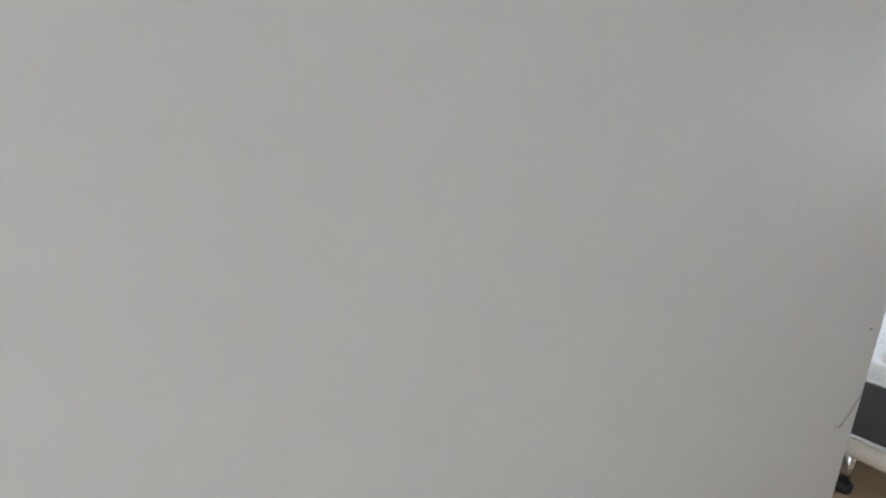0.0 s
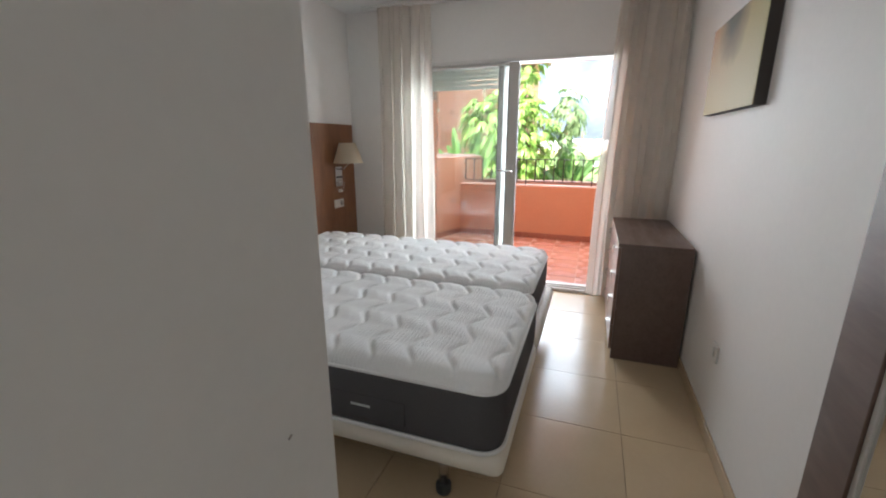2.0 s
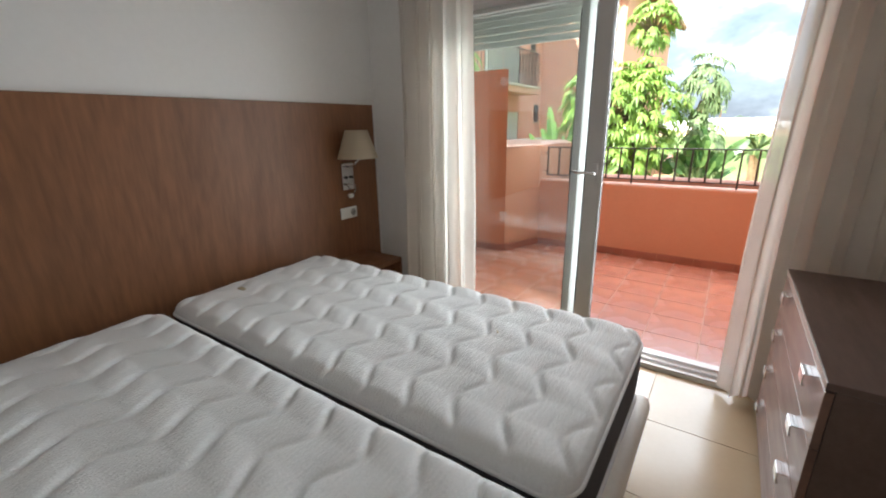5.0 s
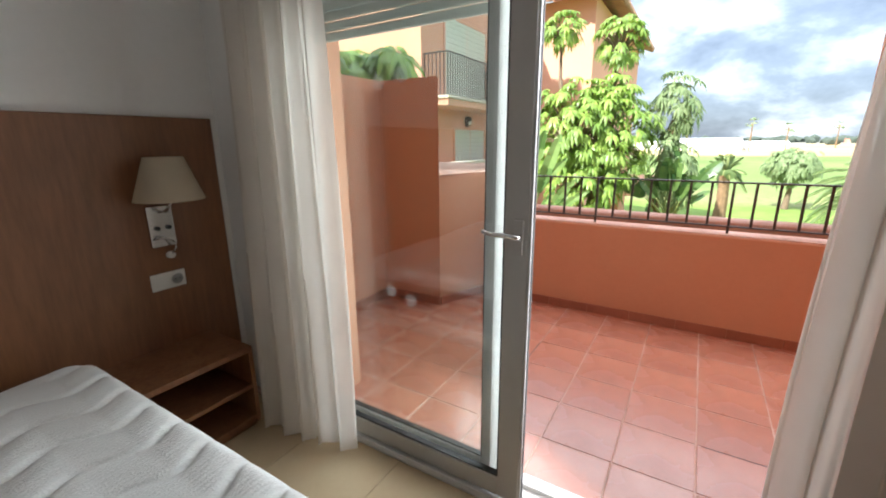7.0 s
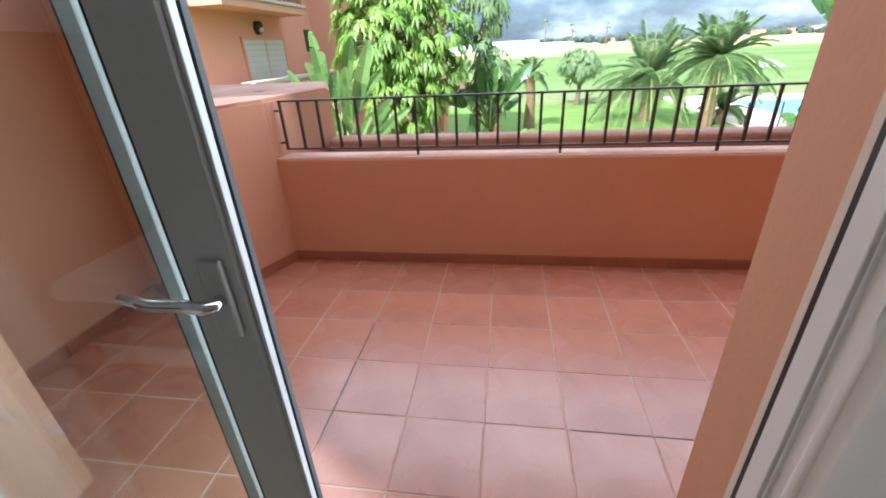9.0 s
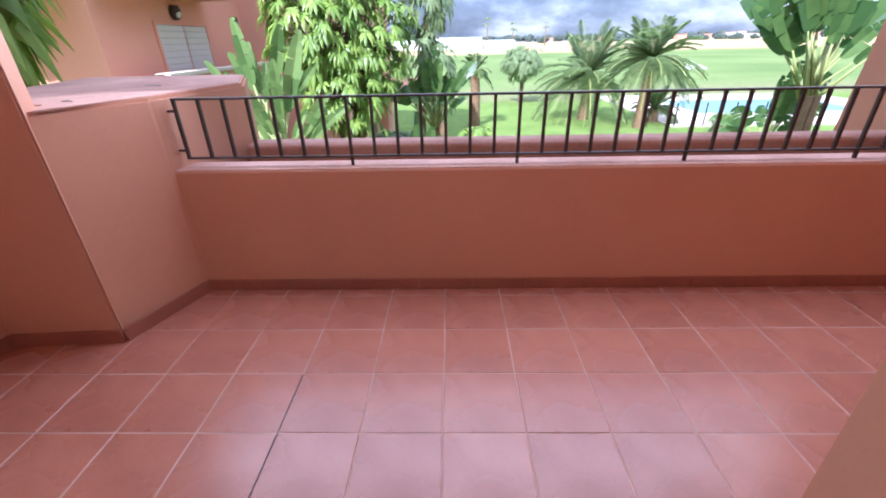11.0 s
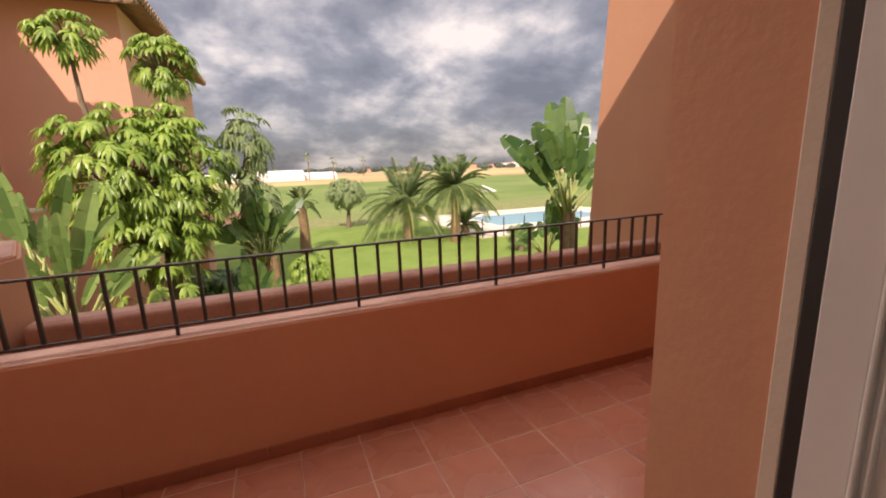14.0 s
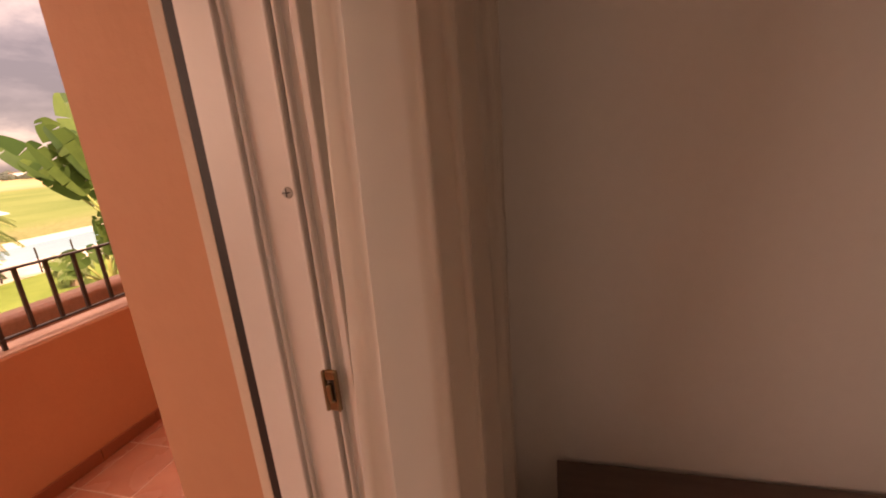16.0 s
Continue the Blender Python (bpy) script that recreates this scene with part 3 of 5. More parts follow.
def leaf(x0, x1, y0, y1, name, stile, label):
    r = 0.088
    o = part(name, boxes((x0, x0 + stile, y0, y1, 0.03, HEAD - 0.035), (x1 - stile, x1, y0, y1, 0.03, HEAD - 0.035), (x0 + stile, x1 - stile, y0, y1, 0.03, 0.03 + r),
                         (x0 + stile, x1 - stile, y0, y1, HEAD - 0.035 - 0.028, HEAD - 0.035), bevel=0.004), ALU, door, label)
    ym = (y0 + y1) / 2
    g = part("pane", box(x0 + stile - 0.005, x1 - stile + 0.005, ym - 0.003, ym + 0.003, 0.11, HEAD - 0.06), GLASS, o, "clear glass pane")
    g.visible_shadow = False
    gasket = boxes((x0 + stile, x0 + stile + 0.006, y0 + 0.006, y1 - 0.006, 0.118, HEAD - 0.105), (x1 - stile - 0.006, x1 - stile, y0 + 0.006, y1 - 0.006, 0.118, HEAD - 0.105),
                   (x0 + stile, x1 - stile, y0 + 0.006, y1 - 0.006, 0.118, 0.124))
    part("gasket", gasket, RUBBER, o)
    return o


inner = leaf(-1.19, -0.075, 4.672, 4.712, "door_leaf", 0.088, "inner sliding leaf with lever handle")
outer = leaf(-1.20, -0.205, 4.738, 4.776, "door_leaf", 0.062, "outer sliding leaf behind the first")
part("edge_strip", box(-0.0745, -0.068, 4.676, 4.690, 0.05, 2.04, 0.001), ALU, inner, "pale closing edge")
part("edge_seal", box(-0.0745, -0.066, 4.692, 4.704, 0.05, 2.04, 0.001), RUBBER, inner, "black brush seal")
part("side_strip", box(-0.218, -0.166, 4.716, 4.722, 0.05, 2.04, 0.001), PALE_STRIP, outer, "pale translucent strip beside the stile")
part("handle_rose", box(-0.128, -0.092, 4.662, 4.6725, 1.055, 1.175, 0.004, 2), ALU, inner)
lever = tube([(-0.106, 4.672, 1.119), (-0.106, 4.645, 1.119), (-0.112, 4.637, 1.121), (-0.14, 4.634, 1.126), (-0.19, 4.637, 1.122), (-0.235, 4.640, 1.130)], [0.009, 0.009, 0.0095, 0.009, 0.008, 0.007], 10)
part("lever_handle", lever, CHROME, inner, "brushed metal lever handle", smooth=True)
shutter = thing("roller_shutter", (-0.7, 4.88, HEAD), "cream roller shutter lowered a little over the fixed half", "roller shutter")
part("guide", box(-0.262, -0.225, 4.862, 4.905, 0.03, HEAD, 0.003), ALU, shutter, "grey shutter guide between halves")
for i in range(6):
    z = 1.872 + i * 0.042
    part("slat", box(DOOR_L + 0.01, -0.262, 4.874, 4.886, z, z + 0.038, 0.004), SHUTTER, shutter)
    if i > 1:
        # solid pale bars painted as daylight showing through the slots
        slot_lights = bmesh.new()
        for k in range(48):
            x = DOOR_L + 0.04 + k * 0.0195
            box(x, x + 0.011, 4.8725, 4.8875, z + 0.0385, z + 0.0425, bm=slot_lights)
        part("painted_slot_light", slot_lights, PALE_MARK, shutter)
stickers = ((-0.70, 1.648, 0.028), (-0.592, 1.668, 0.030), (-0.68, 0.816, 0.026), (-0.577, 0.79, 0.027))
for x, z, r in stickers:
    part("sticker", tube([(x, 4.690, z), (x, 4.6885, z)], r, 14), DECAL, inner, "round pale bird-warning sticker")

# ---- bedroom things ----
headboard = thing("headboard", (WEST, 2.94, 0.10), "wide walnut veneered headboard panel fixed to the wall", "headboard")
part("panel", box(WEST, WEST + 0.027, SOUTH + 0.02, 4.653, 0.10, 1.5505, 0.002), HEADWOOD, headboard)
part("edge_band", box(WEST, WEST + 0.0275, 4.653, 4.655, 0.10, 1.552, 0.0005), EDGEWOOD, headboard, "paler veneer edge band")
part("top_band", box(WEST, WEST + 0.0275, SOUTH + 0.02, 4.653, 1.5505, 1.552, 0.0005), EDGEWOOD, headboard, "paler veneer edge band")


def bed_base():
    """Upholstered base on short metal legs with black feet."""
    at = (-0.67, 2.45, 0)
    t = thing("bed_base", at, "cream upholstered bed base on short metal legs", "bed base", "twin beds")
    part("platform", box(-1.64, 0.395, 1.985, 2.945, 0.198, 0.297, 0.042, 4), BASE_CLOTH, t, smooth=True)
    for x in (-1.45, -0.58, 0.14):
        for y in (2.08, 2.85):
            lg = part("leg", tube([(x, y, 0.045), (x, y, 0.205)], 0.020, 14), CHROME, t, smooth=True)
            part("foot", tube([(x, y, 0.0), (x, y, 0.008), (x, y, 0.04), (x, y, 0.05)], [0.028, 0.032, 0.032, 0.022], 14), PLASTIC_DARK, lg, "black plastic foot", smooth=True)
    return t


def mattress():
    """Quilted pad over a dark side band; the pad's wavy stitching is real relief."""
    x0, x1, y0, y1 = -1.60, 0.385, 1.985, 2.94
    t = thing("mattress", ((x0 + x1) / 2, (y0 + y1) / 2, 0.30), "bare white quilted mattress with dark grey sides", "mattress", "twin beds")
    rad, top, low = 0.055, 0.600, 0.545
    bm = bmesh.new()
    nx, ny = 230, 106

    def edge(u, a, b, n):
        return a + (b - a) * u / n

    grid = []
    cx, cy, hx, hy, cr = (x0 + x1) / 2, (y0 + y1) / 2, (x1 - x0) / 2, (y1 - y0) / 2, 0.09
    for i in range(nx + 1):
        row = []
        for j in range(ny + 1):
            x, y = edge(i, x0, x1, nx), edge(j, y0, y1, ny)
            px, py = abs(x - cx) - (hx - cr), abs(y - cy) - (hy - cr)
            if px > 0 and py > 0:
                m, d = max(px, py), math.hypot(px, py)
                k = m / d
                x = cx + math.copysign(hx - cr + px * k, x - cx)
                y = cy + math.copysign(hy - cr + py * k, y - cy)
                inset = cr - m
            else:
                inset = min(hx - abs(x - cx), hy - abs(y - cy))
            q = min(1.0, inset / rad)
            z = low + (top - low) * math.sqrt(max(0.0, 1 - (1 - q) ** 2))
            pitch = 0.17
            wave = x + 0.027 * math.sin(2 * math.pi * y / 0.26) + 0.006 * math.sin(y * 9 + x * 2)
            k = wave / pitch
            cell = abs(k - round(k)) * pitch
            slope = math.cos(2 * math.pi * y / 0.26)
            rise = max(0.0, slope) ** 0.7
            deep = 0.0050 + 0.0100 * rise
            fade = min(1.0, inset / 0.03)
            z += fade * ((0.0075 + 0.005 * rise) * math.sqrt(min(1.0, cell / (pitch * 0.5))) - 0.006 - deep * math.exp(-(cell / 0.011) ** 2))
            z += 0.003 * noise.noise(Vector((x * 2.2, y * 2.2, 3.1)))
            row.append(bm.verts.new((x, y, z)))
        grid.append(row)
    for i in range(nx):
        for j in range(ny):
            bm.faces.new((grid[i][j], grid[i + 1][j], grid[i + 1][j + 1], grid[i][j + 1]))
    top_part = part("quilted_top", bm, QUILT, t, "white wave-quilted knitted top", smooth=True)

    def rounded(inset):
        pts = []
        for sx, sy, a0 in ((1, 1, 0), (-1, 1, 90), (-1, -1, 180), (1, -1, 270)):
            for k in range(7):
                a = radians(a0 + k * 15)
                pts.append((cx + sx * (hx - cr) + math.cos(a) * (cr - inset), cy + sy * (hy - cr) + math.sin(a) * (cr - inset)))
        return pts

    side = bmesh.new()
    levels = [(0.302, 0.010), (0.325, 0.002), (0.37, -0.002), (0.45, -0.004), (0.50, -0.002), (0.538, 0.001), (0.546, 0.006)]
    rings = [[side.verts.new((x, y, z)) for x, y in rounded(ins)] for z, ins in levels]
    for a, b in zip(rings, rings[1:]):
        for k in range(len(a)):
            side.faces.new((a[k], a[(k + 1) % len(a)], b[(k + 1) % len(a)], b[k]))
    side.faces.new(rings[0])
    band = part("side_band", side, SIDE_CLOTH, t, "charcoal grey fabric side", smooth=True)
    for z, r, ins in ((0.304, 0.0085, 0.002), (0.546, 0.007, 0.001)):
        loop = rounded(ins)
        part("piping", tube([(x, y, z) for x, y in loop + loop[:1]], r, 6, caps=False), QUILT, t, "white piped edge", smooth=True)
    part("label", box(-0.36, 0.02, y0 - 0.0065, y0 + 0.002, 0.345, 0.445, 0.002), SIDE_CLOTH, band, "stitched grey badge")
    part("badge_print", box(-0.21, -0.125, y0 - 0.0078, y0 - 0.0064, 0.395, 0.405), PALE_MARK, band, "pale illegible badge lettering")
    part("badge_print", box(-1.31, -1.245, y0 - 0.0050, y0 - 0.0005, 0.395, 0.405), PALE_MARK, band, "pale illegible badge lettering")
    return t


base_near = bed_base()
copy_thing(base_near, Matrix.Translation(BASES["bed_base"] + Vector((0, 0.995, 0))))
mat_near = mattress()
mat_far = copy_thing(mat_near, Matrix.Translation(BASES["mattress"] + Vector((-0.045, 0.995, 0))))
BASES[mat_far.name] = BASES["mattress"] + Vector((-0.045, 0.995, 0))
tagged(mat_near, "bare white quilted mattress with dark sides beside the passage")
tagged(mat_far, "bare white quilted mattress with dark sides and one yellow stain")
part("sewn_label", box(-1.345, -1.295, 2.258, 2.284, 0.594, 0.603, 0.001), TAG, mat_near, "small tan sewn label")
part("sewn_label", box(-1.505, -1.45, 3.266, 3.290, 0.594, 0.603, 0.001), TAG, mat_far, "small green-grey sewn label")
blot = bmesh.new()
for cx_, cy_, r_ in ((-0.135, 3.575, 0.022), (-0.110, 3.588, 0.017), (-0.155, 3.592, 0.012)):
    tube([(cx_, cy_, 0.594), (cx_, cy_, 0.6018)], [r_, r_ * 0.9], 12, bm=blot)
part("stain", blot, STAIN, mat_far, "pale yellow stain")


def nightstand():
    """Open bedside unit: top, sides, back and two shelves."""
    t = thing("nightstand", (-1.60, 4.22, 0), "walnut open bedside shelf unit beside the bed", "nightstand", "pair of nightstands")
    x0, x1, y0, y1, h = -1.782, -1.42, 3.97, 4.49, 0.452
    part("top", box(x0, x1, y0, y1, h - 0.028, h, 0.002), HEADWOOD, t)
    part("side_panel", box(x0, x1, y0, y0 + 0.022, 0.03, h - 0.028, 0.001), HEADWOOD, t)
    part("side_panel", box(x0, x1, y1 - 0.022, y1, 0.03, h - 0.028, 0.001), HEADWOOD, t)
    part("back_panel", box(x0, x0 + 0.012, y0 + 0.022, y1 - 0.022, 0.03, h - 0.028), HEADWOOD, t)
    part("shelf", box(x0 + 0.012, x1 - 0.005, y0 + 0.022, y1 - 0.022, 0.225, 0.245, 0.001), HEADWOOD, t)
    part("bottom", box(x0 + 0.012, x1, y0 + 0.022, y1 - 0.022, 0.045, 0.070, 0.001), HEADWOOD, t)
    part("plinth", box(x0, x1 - 0.03, y0 + 0.01, y1 - 0.01, 0.0, 0.03), HEADWOOD, t)
    return t


ns = nightstand()
copy_thing(ns, Matrix.Translation((-1.60, 1.665, 0)))


def wall_lamp():
    """Chrome plate, bent arm, conical fabric shade."""
    x, y = WEST + 0.027, 4.335
    t = thing("wall_lamp", (x, y, 1.05), "chrome reading lamp with cream conical shade on the headboard", "wall lamp")
    plate = part("back_plate", box(x, x + 0.022, y - 0.055, y + 0.055, 0.955, 1.148, 0.003, 2), CHROME, t)
    for dy in (-0.022, 0.028):
        part("switch_knob", tube([(x + 0.022, y + dy, 1.045), (x + 0.034, y + dy, 1.045)], 0.010, 12), PLASTIC_DARK, plate, "black knob", smooth=True)
    part("arm", tube([(x + 0.02, y, 1.12), (x + 0.08, y + 0.004, 1.13), (x + 0.125, y + 0.006, 1.17), (x + 0.13, y + 0.006, 1.26)], 0.008, 10), CHROME, t, smooth=True)
    part("flexible_stem", tube([(x + 0.02, y - 0.045, 0.995), (x + 0.055, y - 0.02, 1.003), (x + 0.065, y + 0.02, 0.99), (x + 0.05, y + 0.035, 0.95), (x + 0.03, y + 0.02, 0.915)], 0.005, 8), CHROME, t, smooth=True)
    part("reading_head", tube([(x + 0.001, y + 0.02, 0.905), (x + 0.028, y + 0.02, 0.910), (x + 0.036, y + 0.02, 0.911)], [0.016, 0.017, 0.011], 14), PLASTIC, t, "small round white reading light", smooth=True)
    c = Vector((x + 0.13, y + 0.006, 0))
    sh = bmesh.new()
    prof = ((0.142, 1.185), (0.140, 1.19), (0.078, 1.372), (0.076, 1.374), (0.073, 1.372), (0.136, 1.19))
    rings = [[sh.verts.new((c.x + r * math.cos(2 * math.pi * k / 40), c.y + r * math.sin(2 * math.pi * k / 40), z)) for k in range(40)] for r, z in prof]
    for a, b in zip(rings, rings[1:] + rings[:1]):
        for k in range(40):
            sh.faces.new((a[k], a[(k + 1) % 40], b[(k + 1) % 40], b[k]))
    shade = part("shade", sh, SHADE, t, "cream fabric shade", smooth=True)
    part("bulb_holder", tube([(c.x, c.y, 1.20), (c.x, c.y, 1.30)], 0.017, 12), PLASTIC, shade, smooth=True)
    return t


wall_lamp()
# double socket plate on the headboard
x = WEST + 0.027
sock = thing("socket_plate", (x, 4.33, 0.78), "white plastic double socket plate on the headboard", "socket")
part("plate", box(x, x + 0.010, 4.252, 4.408, 0.742, 0.824, 0.003, 2), PLASTIC, sock)
part("switch", box(x + 0.0105, x + 0.014, 4.266, 4.326, 0.752, 0.814, 0.002), PLASTIC, sock)
dish = part("socket", tube([(x + 0.0102, 4.368, 0.783), (x + 0.013, 4.368, 0.783)], [0.024, 0.026], 24), surface("grey_plastic", (0.42, 0.41, 0.39), 0.5, bump=0), sock, "round grey socket", smooth=True)
for dz in (-0.0095, 0.0095):
    part("pin_hole", tube([(x + 0.0128, 4.368 + dz, 0.783), (x + 0.0138, 4.368 + dz, 0.783)], 0.0032, 10), PLASTIC_DARK, dish)
sock2 = thing("wall_socket", (EAST, 2.865, 0.425), "white plastic wall socket low on the wall", "socket")
part("plate", box(EAST - 0.010, EAST, 2.824, 2.906, 0.384, 0.466, 0.003, 2), PLASTIC, sock2)
part("socket", tube([(EAST - 0.010, 2.865, 0.425), (EAST - 0.0125, 2.865, 0.425)], 0.024, 20), PLASTIC, sock2, smooth=True)


def dresser():
    """Chest with two columns of drawers, each with two small metal pulls."""
    x0, x1, y0, y1, h = 0.797, 1.214, 3.465, 4.447, 0.778
    t = thing("dresser", ((x0 + x1) / 2, (y0 + y1) / 2, 0), "dark brown laminate chest of drawers with metal pulls", "dresser")
    part("side_panel", box(x0 + 0.02, x1, y0, y0 + 0.02, 0.0, h - 0.022, 0.001), CASEWOOD, t)
    part("side_panel", box(x0 + 0.02, x1, y1 - 0.02, y1, 0.0, h - 0.022, 0.001), CASEWOOD, t)
    part("back_panel", box(x1 - 0.01, x1, y0 + 0.02, y1 - 0.02, 0.05, h - 0.022), CASEWOOD, t)
    part("plinth", box(x0 + 0.03, x1 - 0.01, y0 + 0.02, y1 - 0.02, 0.0, 0.06), CASEWOOD, t)
    part("top", box(x0, x1, y0, y1, h - 0.022, h, 0.0015), CASEWOOD, t)
    part("top_edging", box(x0 - 0.0015, x0, y0, y1, h - 0.021, h - 0.001), EDGEWOOD, t, "pale worn front edging")
    n, bottom = 4, 0.065
    step = (h - 0.026 - bottom) / n
    mid = (y0 + y1) / 2
    for i in range(n):
        z0, z1 = bottom + i * step + 0.002, bottom + (i + 1) * step - 0.002
        d = part("drawer", box(x0, x0 + 0.019, y0 + 0.002, y1 - 0.002, z0, z1, 0.0012), FRONTWOOD, t)
        for yc in (y0 + 0.17, y1 - 0.17):
            zc = z1 - 0.045
            pull = boxes((x0 - 0.022, x0, yc - 0.032, yc + 0.032, zc + 0.010, zc + 0.014), (x0 - 0.022, x0 - 0.018, yc - 0.032, yc + 0.032, zc - 0.022, zc + 0.012),
                         (x0 - 0.020, x0 - 0.014, yc - 0.032, yc + 0.032, zc - 0.026, zc - 0.020), bevel=0.001)
            part("pull", pull, CHROME, d, "small brushed metal pull")
    return t


dresser()
pic = thing("picture", (1.2, 3.27, 1.53), "ochre and green canvas print hanging on the wall", "picture")
part("stretcher", box(EAST - 0.045, EAST, 2.815, 3.645, 1.53, 1.975, 0.002), CANVAS_EDGE, pic, "dark wrapped canvas edge")
part("print", box(EAST - 0.0475, EAST - 0.0445, 2.817, 3.643, 1.532, 1.973), CANVAS, pic, "blurred ochre printed front")

# wardrobe with mirrored doors, flush in the passage wall
ward = thing("wardrobe", (1.22, 1.0, 0), "built-in wardrobe with mirrored sliding doors and brown frame", "wardrobe")
wx = EAST - 0.030
part("jamb", box(wx, EAST, 1.785, 1.945, 0.0, 2.42, 0.002), CASEWOOD, ward)
part("jamb", box(wx, EAST, -0.50, -0.38, 0.0, 2.42, 0.002), CASEWOOD, ward)
part("head", box(wx, EAST, -0.38, 1.785, 2.30, 2.42, 0.002), CASEWOOD, ward)
part("bottom_track", box(wx, EAST, -0.38, 1.785, 0.0, 0.03, 0.002), ALU, ward, "aluminium bottom track")
for y0, y1 in ((-0.38, 0.70), (0.70, 1.785)):
    d = part("mirror_door", box(wx + 0.012, EAST, y0 + 0.001, y1 - 0.001, 0.03, 2.30), MIRROR, ward, "tall mirrored door")
    part("door_edge", boxes((wx + 0.006, wx + 0.012, y0 + 0.001, y0 + 0.018, 0.03, 2.30), (wx + 0.006, wx + 0.012, y1 - 0.018, y1 - 0.001, 0.03, 2.30), bevel=0.001), ALU, d, "thin aluminium edge")


def curtain(name, x0, x1, y0, y1, folds, depth, lean, label, seed):
    """Hanging voile with uneven folds that gather towards the rail."""
    rnd = random.Random(seed)
    t = thing(name, ((x0 + x1) / 2, (y0 + y1) / 2, 2.56), label, "curtain", "window curtains")
    bm = bmesh.new()
    nx, nz = folds * 14, 40
    phase = [rnd.uniform(-0.5, 0.5) for _ in range(folds + 2)]
    amp = [rnd.uniform(0.55, 1.25) for _ in range(folds + 2)]
    cols = []
    for i in range(nx + 1):
        u = i / nx
        k = u * folds
        a, f = int(k), k - int(k)
        am = amp[a] * (1 - f) + amp[a + 1] * f
        ph = phase[a] * (1 - f) + phase[a + 1] * f
        col = []
        for j in range(nz + 1):
            v = j / nz
            z = 2.565 - 2.545 * v
            spread = 0.92 + 0.08 * v ** 0.7
            flare = lean * math.sin(math.pi * min(1.0, v * 1.15) * 0.62)
            xc = x0 + (x1 - x0) * (0.5 + (u - 0.5) * spread) + flare * (1 - u)
            yc = y0 + (y1 - y0) * u
            w = depth * (0.7 + 0.5 * v) * am
            s = 2 * math.pi * k + ph * 2 + 0.7 * math.sin(2.3 * v + a * 1.7) * v
            xc += 0.016 * am * math.sin(2 * s + 0.6) + 0.005 * math.sin(4 * v + k)
            yc += w * math.sin(s) + 0.006 * math.sin(2.7 * s + 5 * v) + 0.008 * math.sin(3 * v + 0.8 * k)
            if j == nz:
                z += 0.006 * math.sin(k * 2.3)
            col.append(bm.verts.new((xc, yc, z)))
        cols.append(col)
    for i in range(nx):
        for j in range(nz):
            bm.faces.new((cols[i][j], cols[i + 1][j], cols[i + 1][j + 1], cols[i][j + 1]))
    cl = part("cloth", bm, SHEER, t, smooth=True)
    for q in range(folds):
        xx = x0 + (x1 - x0) * (0.07 + 0.86 * (q + 0.5) / folds)
        yy = y0 + (y1 - y0) * (q + 0.5) / folds
        part("glider", tube([(xx, yy, 2.555), (xx, yy, 2.585)], 0.004, 6), PLASTIC, t)
    return t


curtain("curtain", -1.40, -0.86, 4.50, 4.58, 5, 0.034, 0.0, "sheer off-white voile curtain gathered beside the headboard", 5)
curtain("curtain", 0.685, 1.212, 4.60, 4.575, 5, 0.046, -0.06, "sheer off-white voile curtain gathered behind the dresser", 11)
rail_c = thing("curtain_rail", (-0.3, 4.55, 2.585), "slim white curtain rail fixed to the ceiling", "curtain rail")
part("track", boxes((-1.55, 1.20, 4.535, 4.575, 2.583, 2.598), bevel=0.002), PLASTIC, rail_c)

# ---- terrace railing ----
rail = thing("railing", (1.2, 6.94, 0.77), "black painted iron railing standing on the parapet", "railing")
RY, R0, RB, RT, GAP = 6.94, -1.222, 0.818, 1.130, 0.1307
part("top_rail", box(R0 - 0.008, TR, RY - 0.014, RY + 0.014, RT, RT + 0.012, 0.002), IRON, rail)
part("bottom_rail", box(R0 - 0.008, TR, RY - 0.012, RY + 0.012, RB, RB + 0.010, 0.002), IRON, rail)
n_bal = int((TR - R0) / GAP)
for i in range(n_bal + 1):
    xx = R0 + i * GAP
    foot = i % 7 == 0 and i > 0
    part("post" if foot else "baluster", box(xx - 0.008, xx + 0.008, RY - 0.008, RY + 0.008, 0.765 if foot else RB + 0.008, RT + 0.002), IRON, rail)
for z in (1.075, 0.865):
    part("wall_bracket", tube([(R0, RY, z), (R0 - 0.09, RY + 0.01, z), ], 0.007, 8), IRON, rail)

# ---- ground and distance ----
g = bmesh.new()
bmesh.ops.create_grid(g, x_segments=2, y_segments=2, size=3000, matrix=Matrix.Translation((0, 1500, -3.2)))
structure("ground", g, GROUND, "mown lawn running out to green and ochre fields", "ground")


def lumps(name, rows, material, label, seed):
    """A far line of trees: many uneven clumps."""
    rnd = random.Random(seed)
    bm = bmesh.new()
    for x0, x1, y, h, n in rows:
        for _ in range(n):
            x, s = rnd.uniform(x0, x1), rnd.uniform(0.5, 1.3) * h
            m = pose(x, y + rnd.uniform(-20, 20), -3.2 + s * 0.4, 0, 0, rnd.uniform(0, 90)) @ Matrix.Diagonal((s * rnd.uniform(0.8, 2.2), s, s * rnd.uniform(0.5, 0.9), 1))
            bmesh.ops.create_icosphere(bm, subdivisions=1, radius=1, matrix=m)
    for v in bm.verts:
        v.co += Vector((0, 0, rnd.uniform(-0.15, 0.25) * 3))
    return whole(name, bm, material, label, "tree line", kind="stuff")


lumps("far_trees", ((-700, 1000, 900, 8.5, 300), (-300, 900, 640, 6, 90), (60, 420, 470, 4, 40)), FAR_TREE, "distant dark hedges and trees along the horizon", 3)
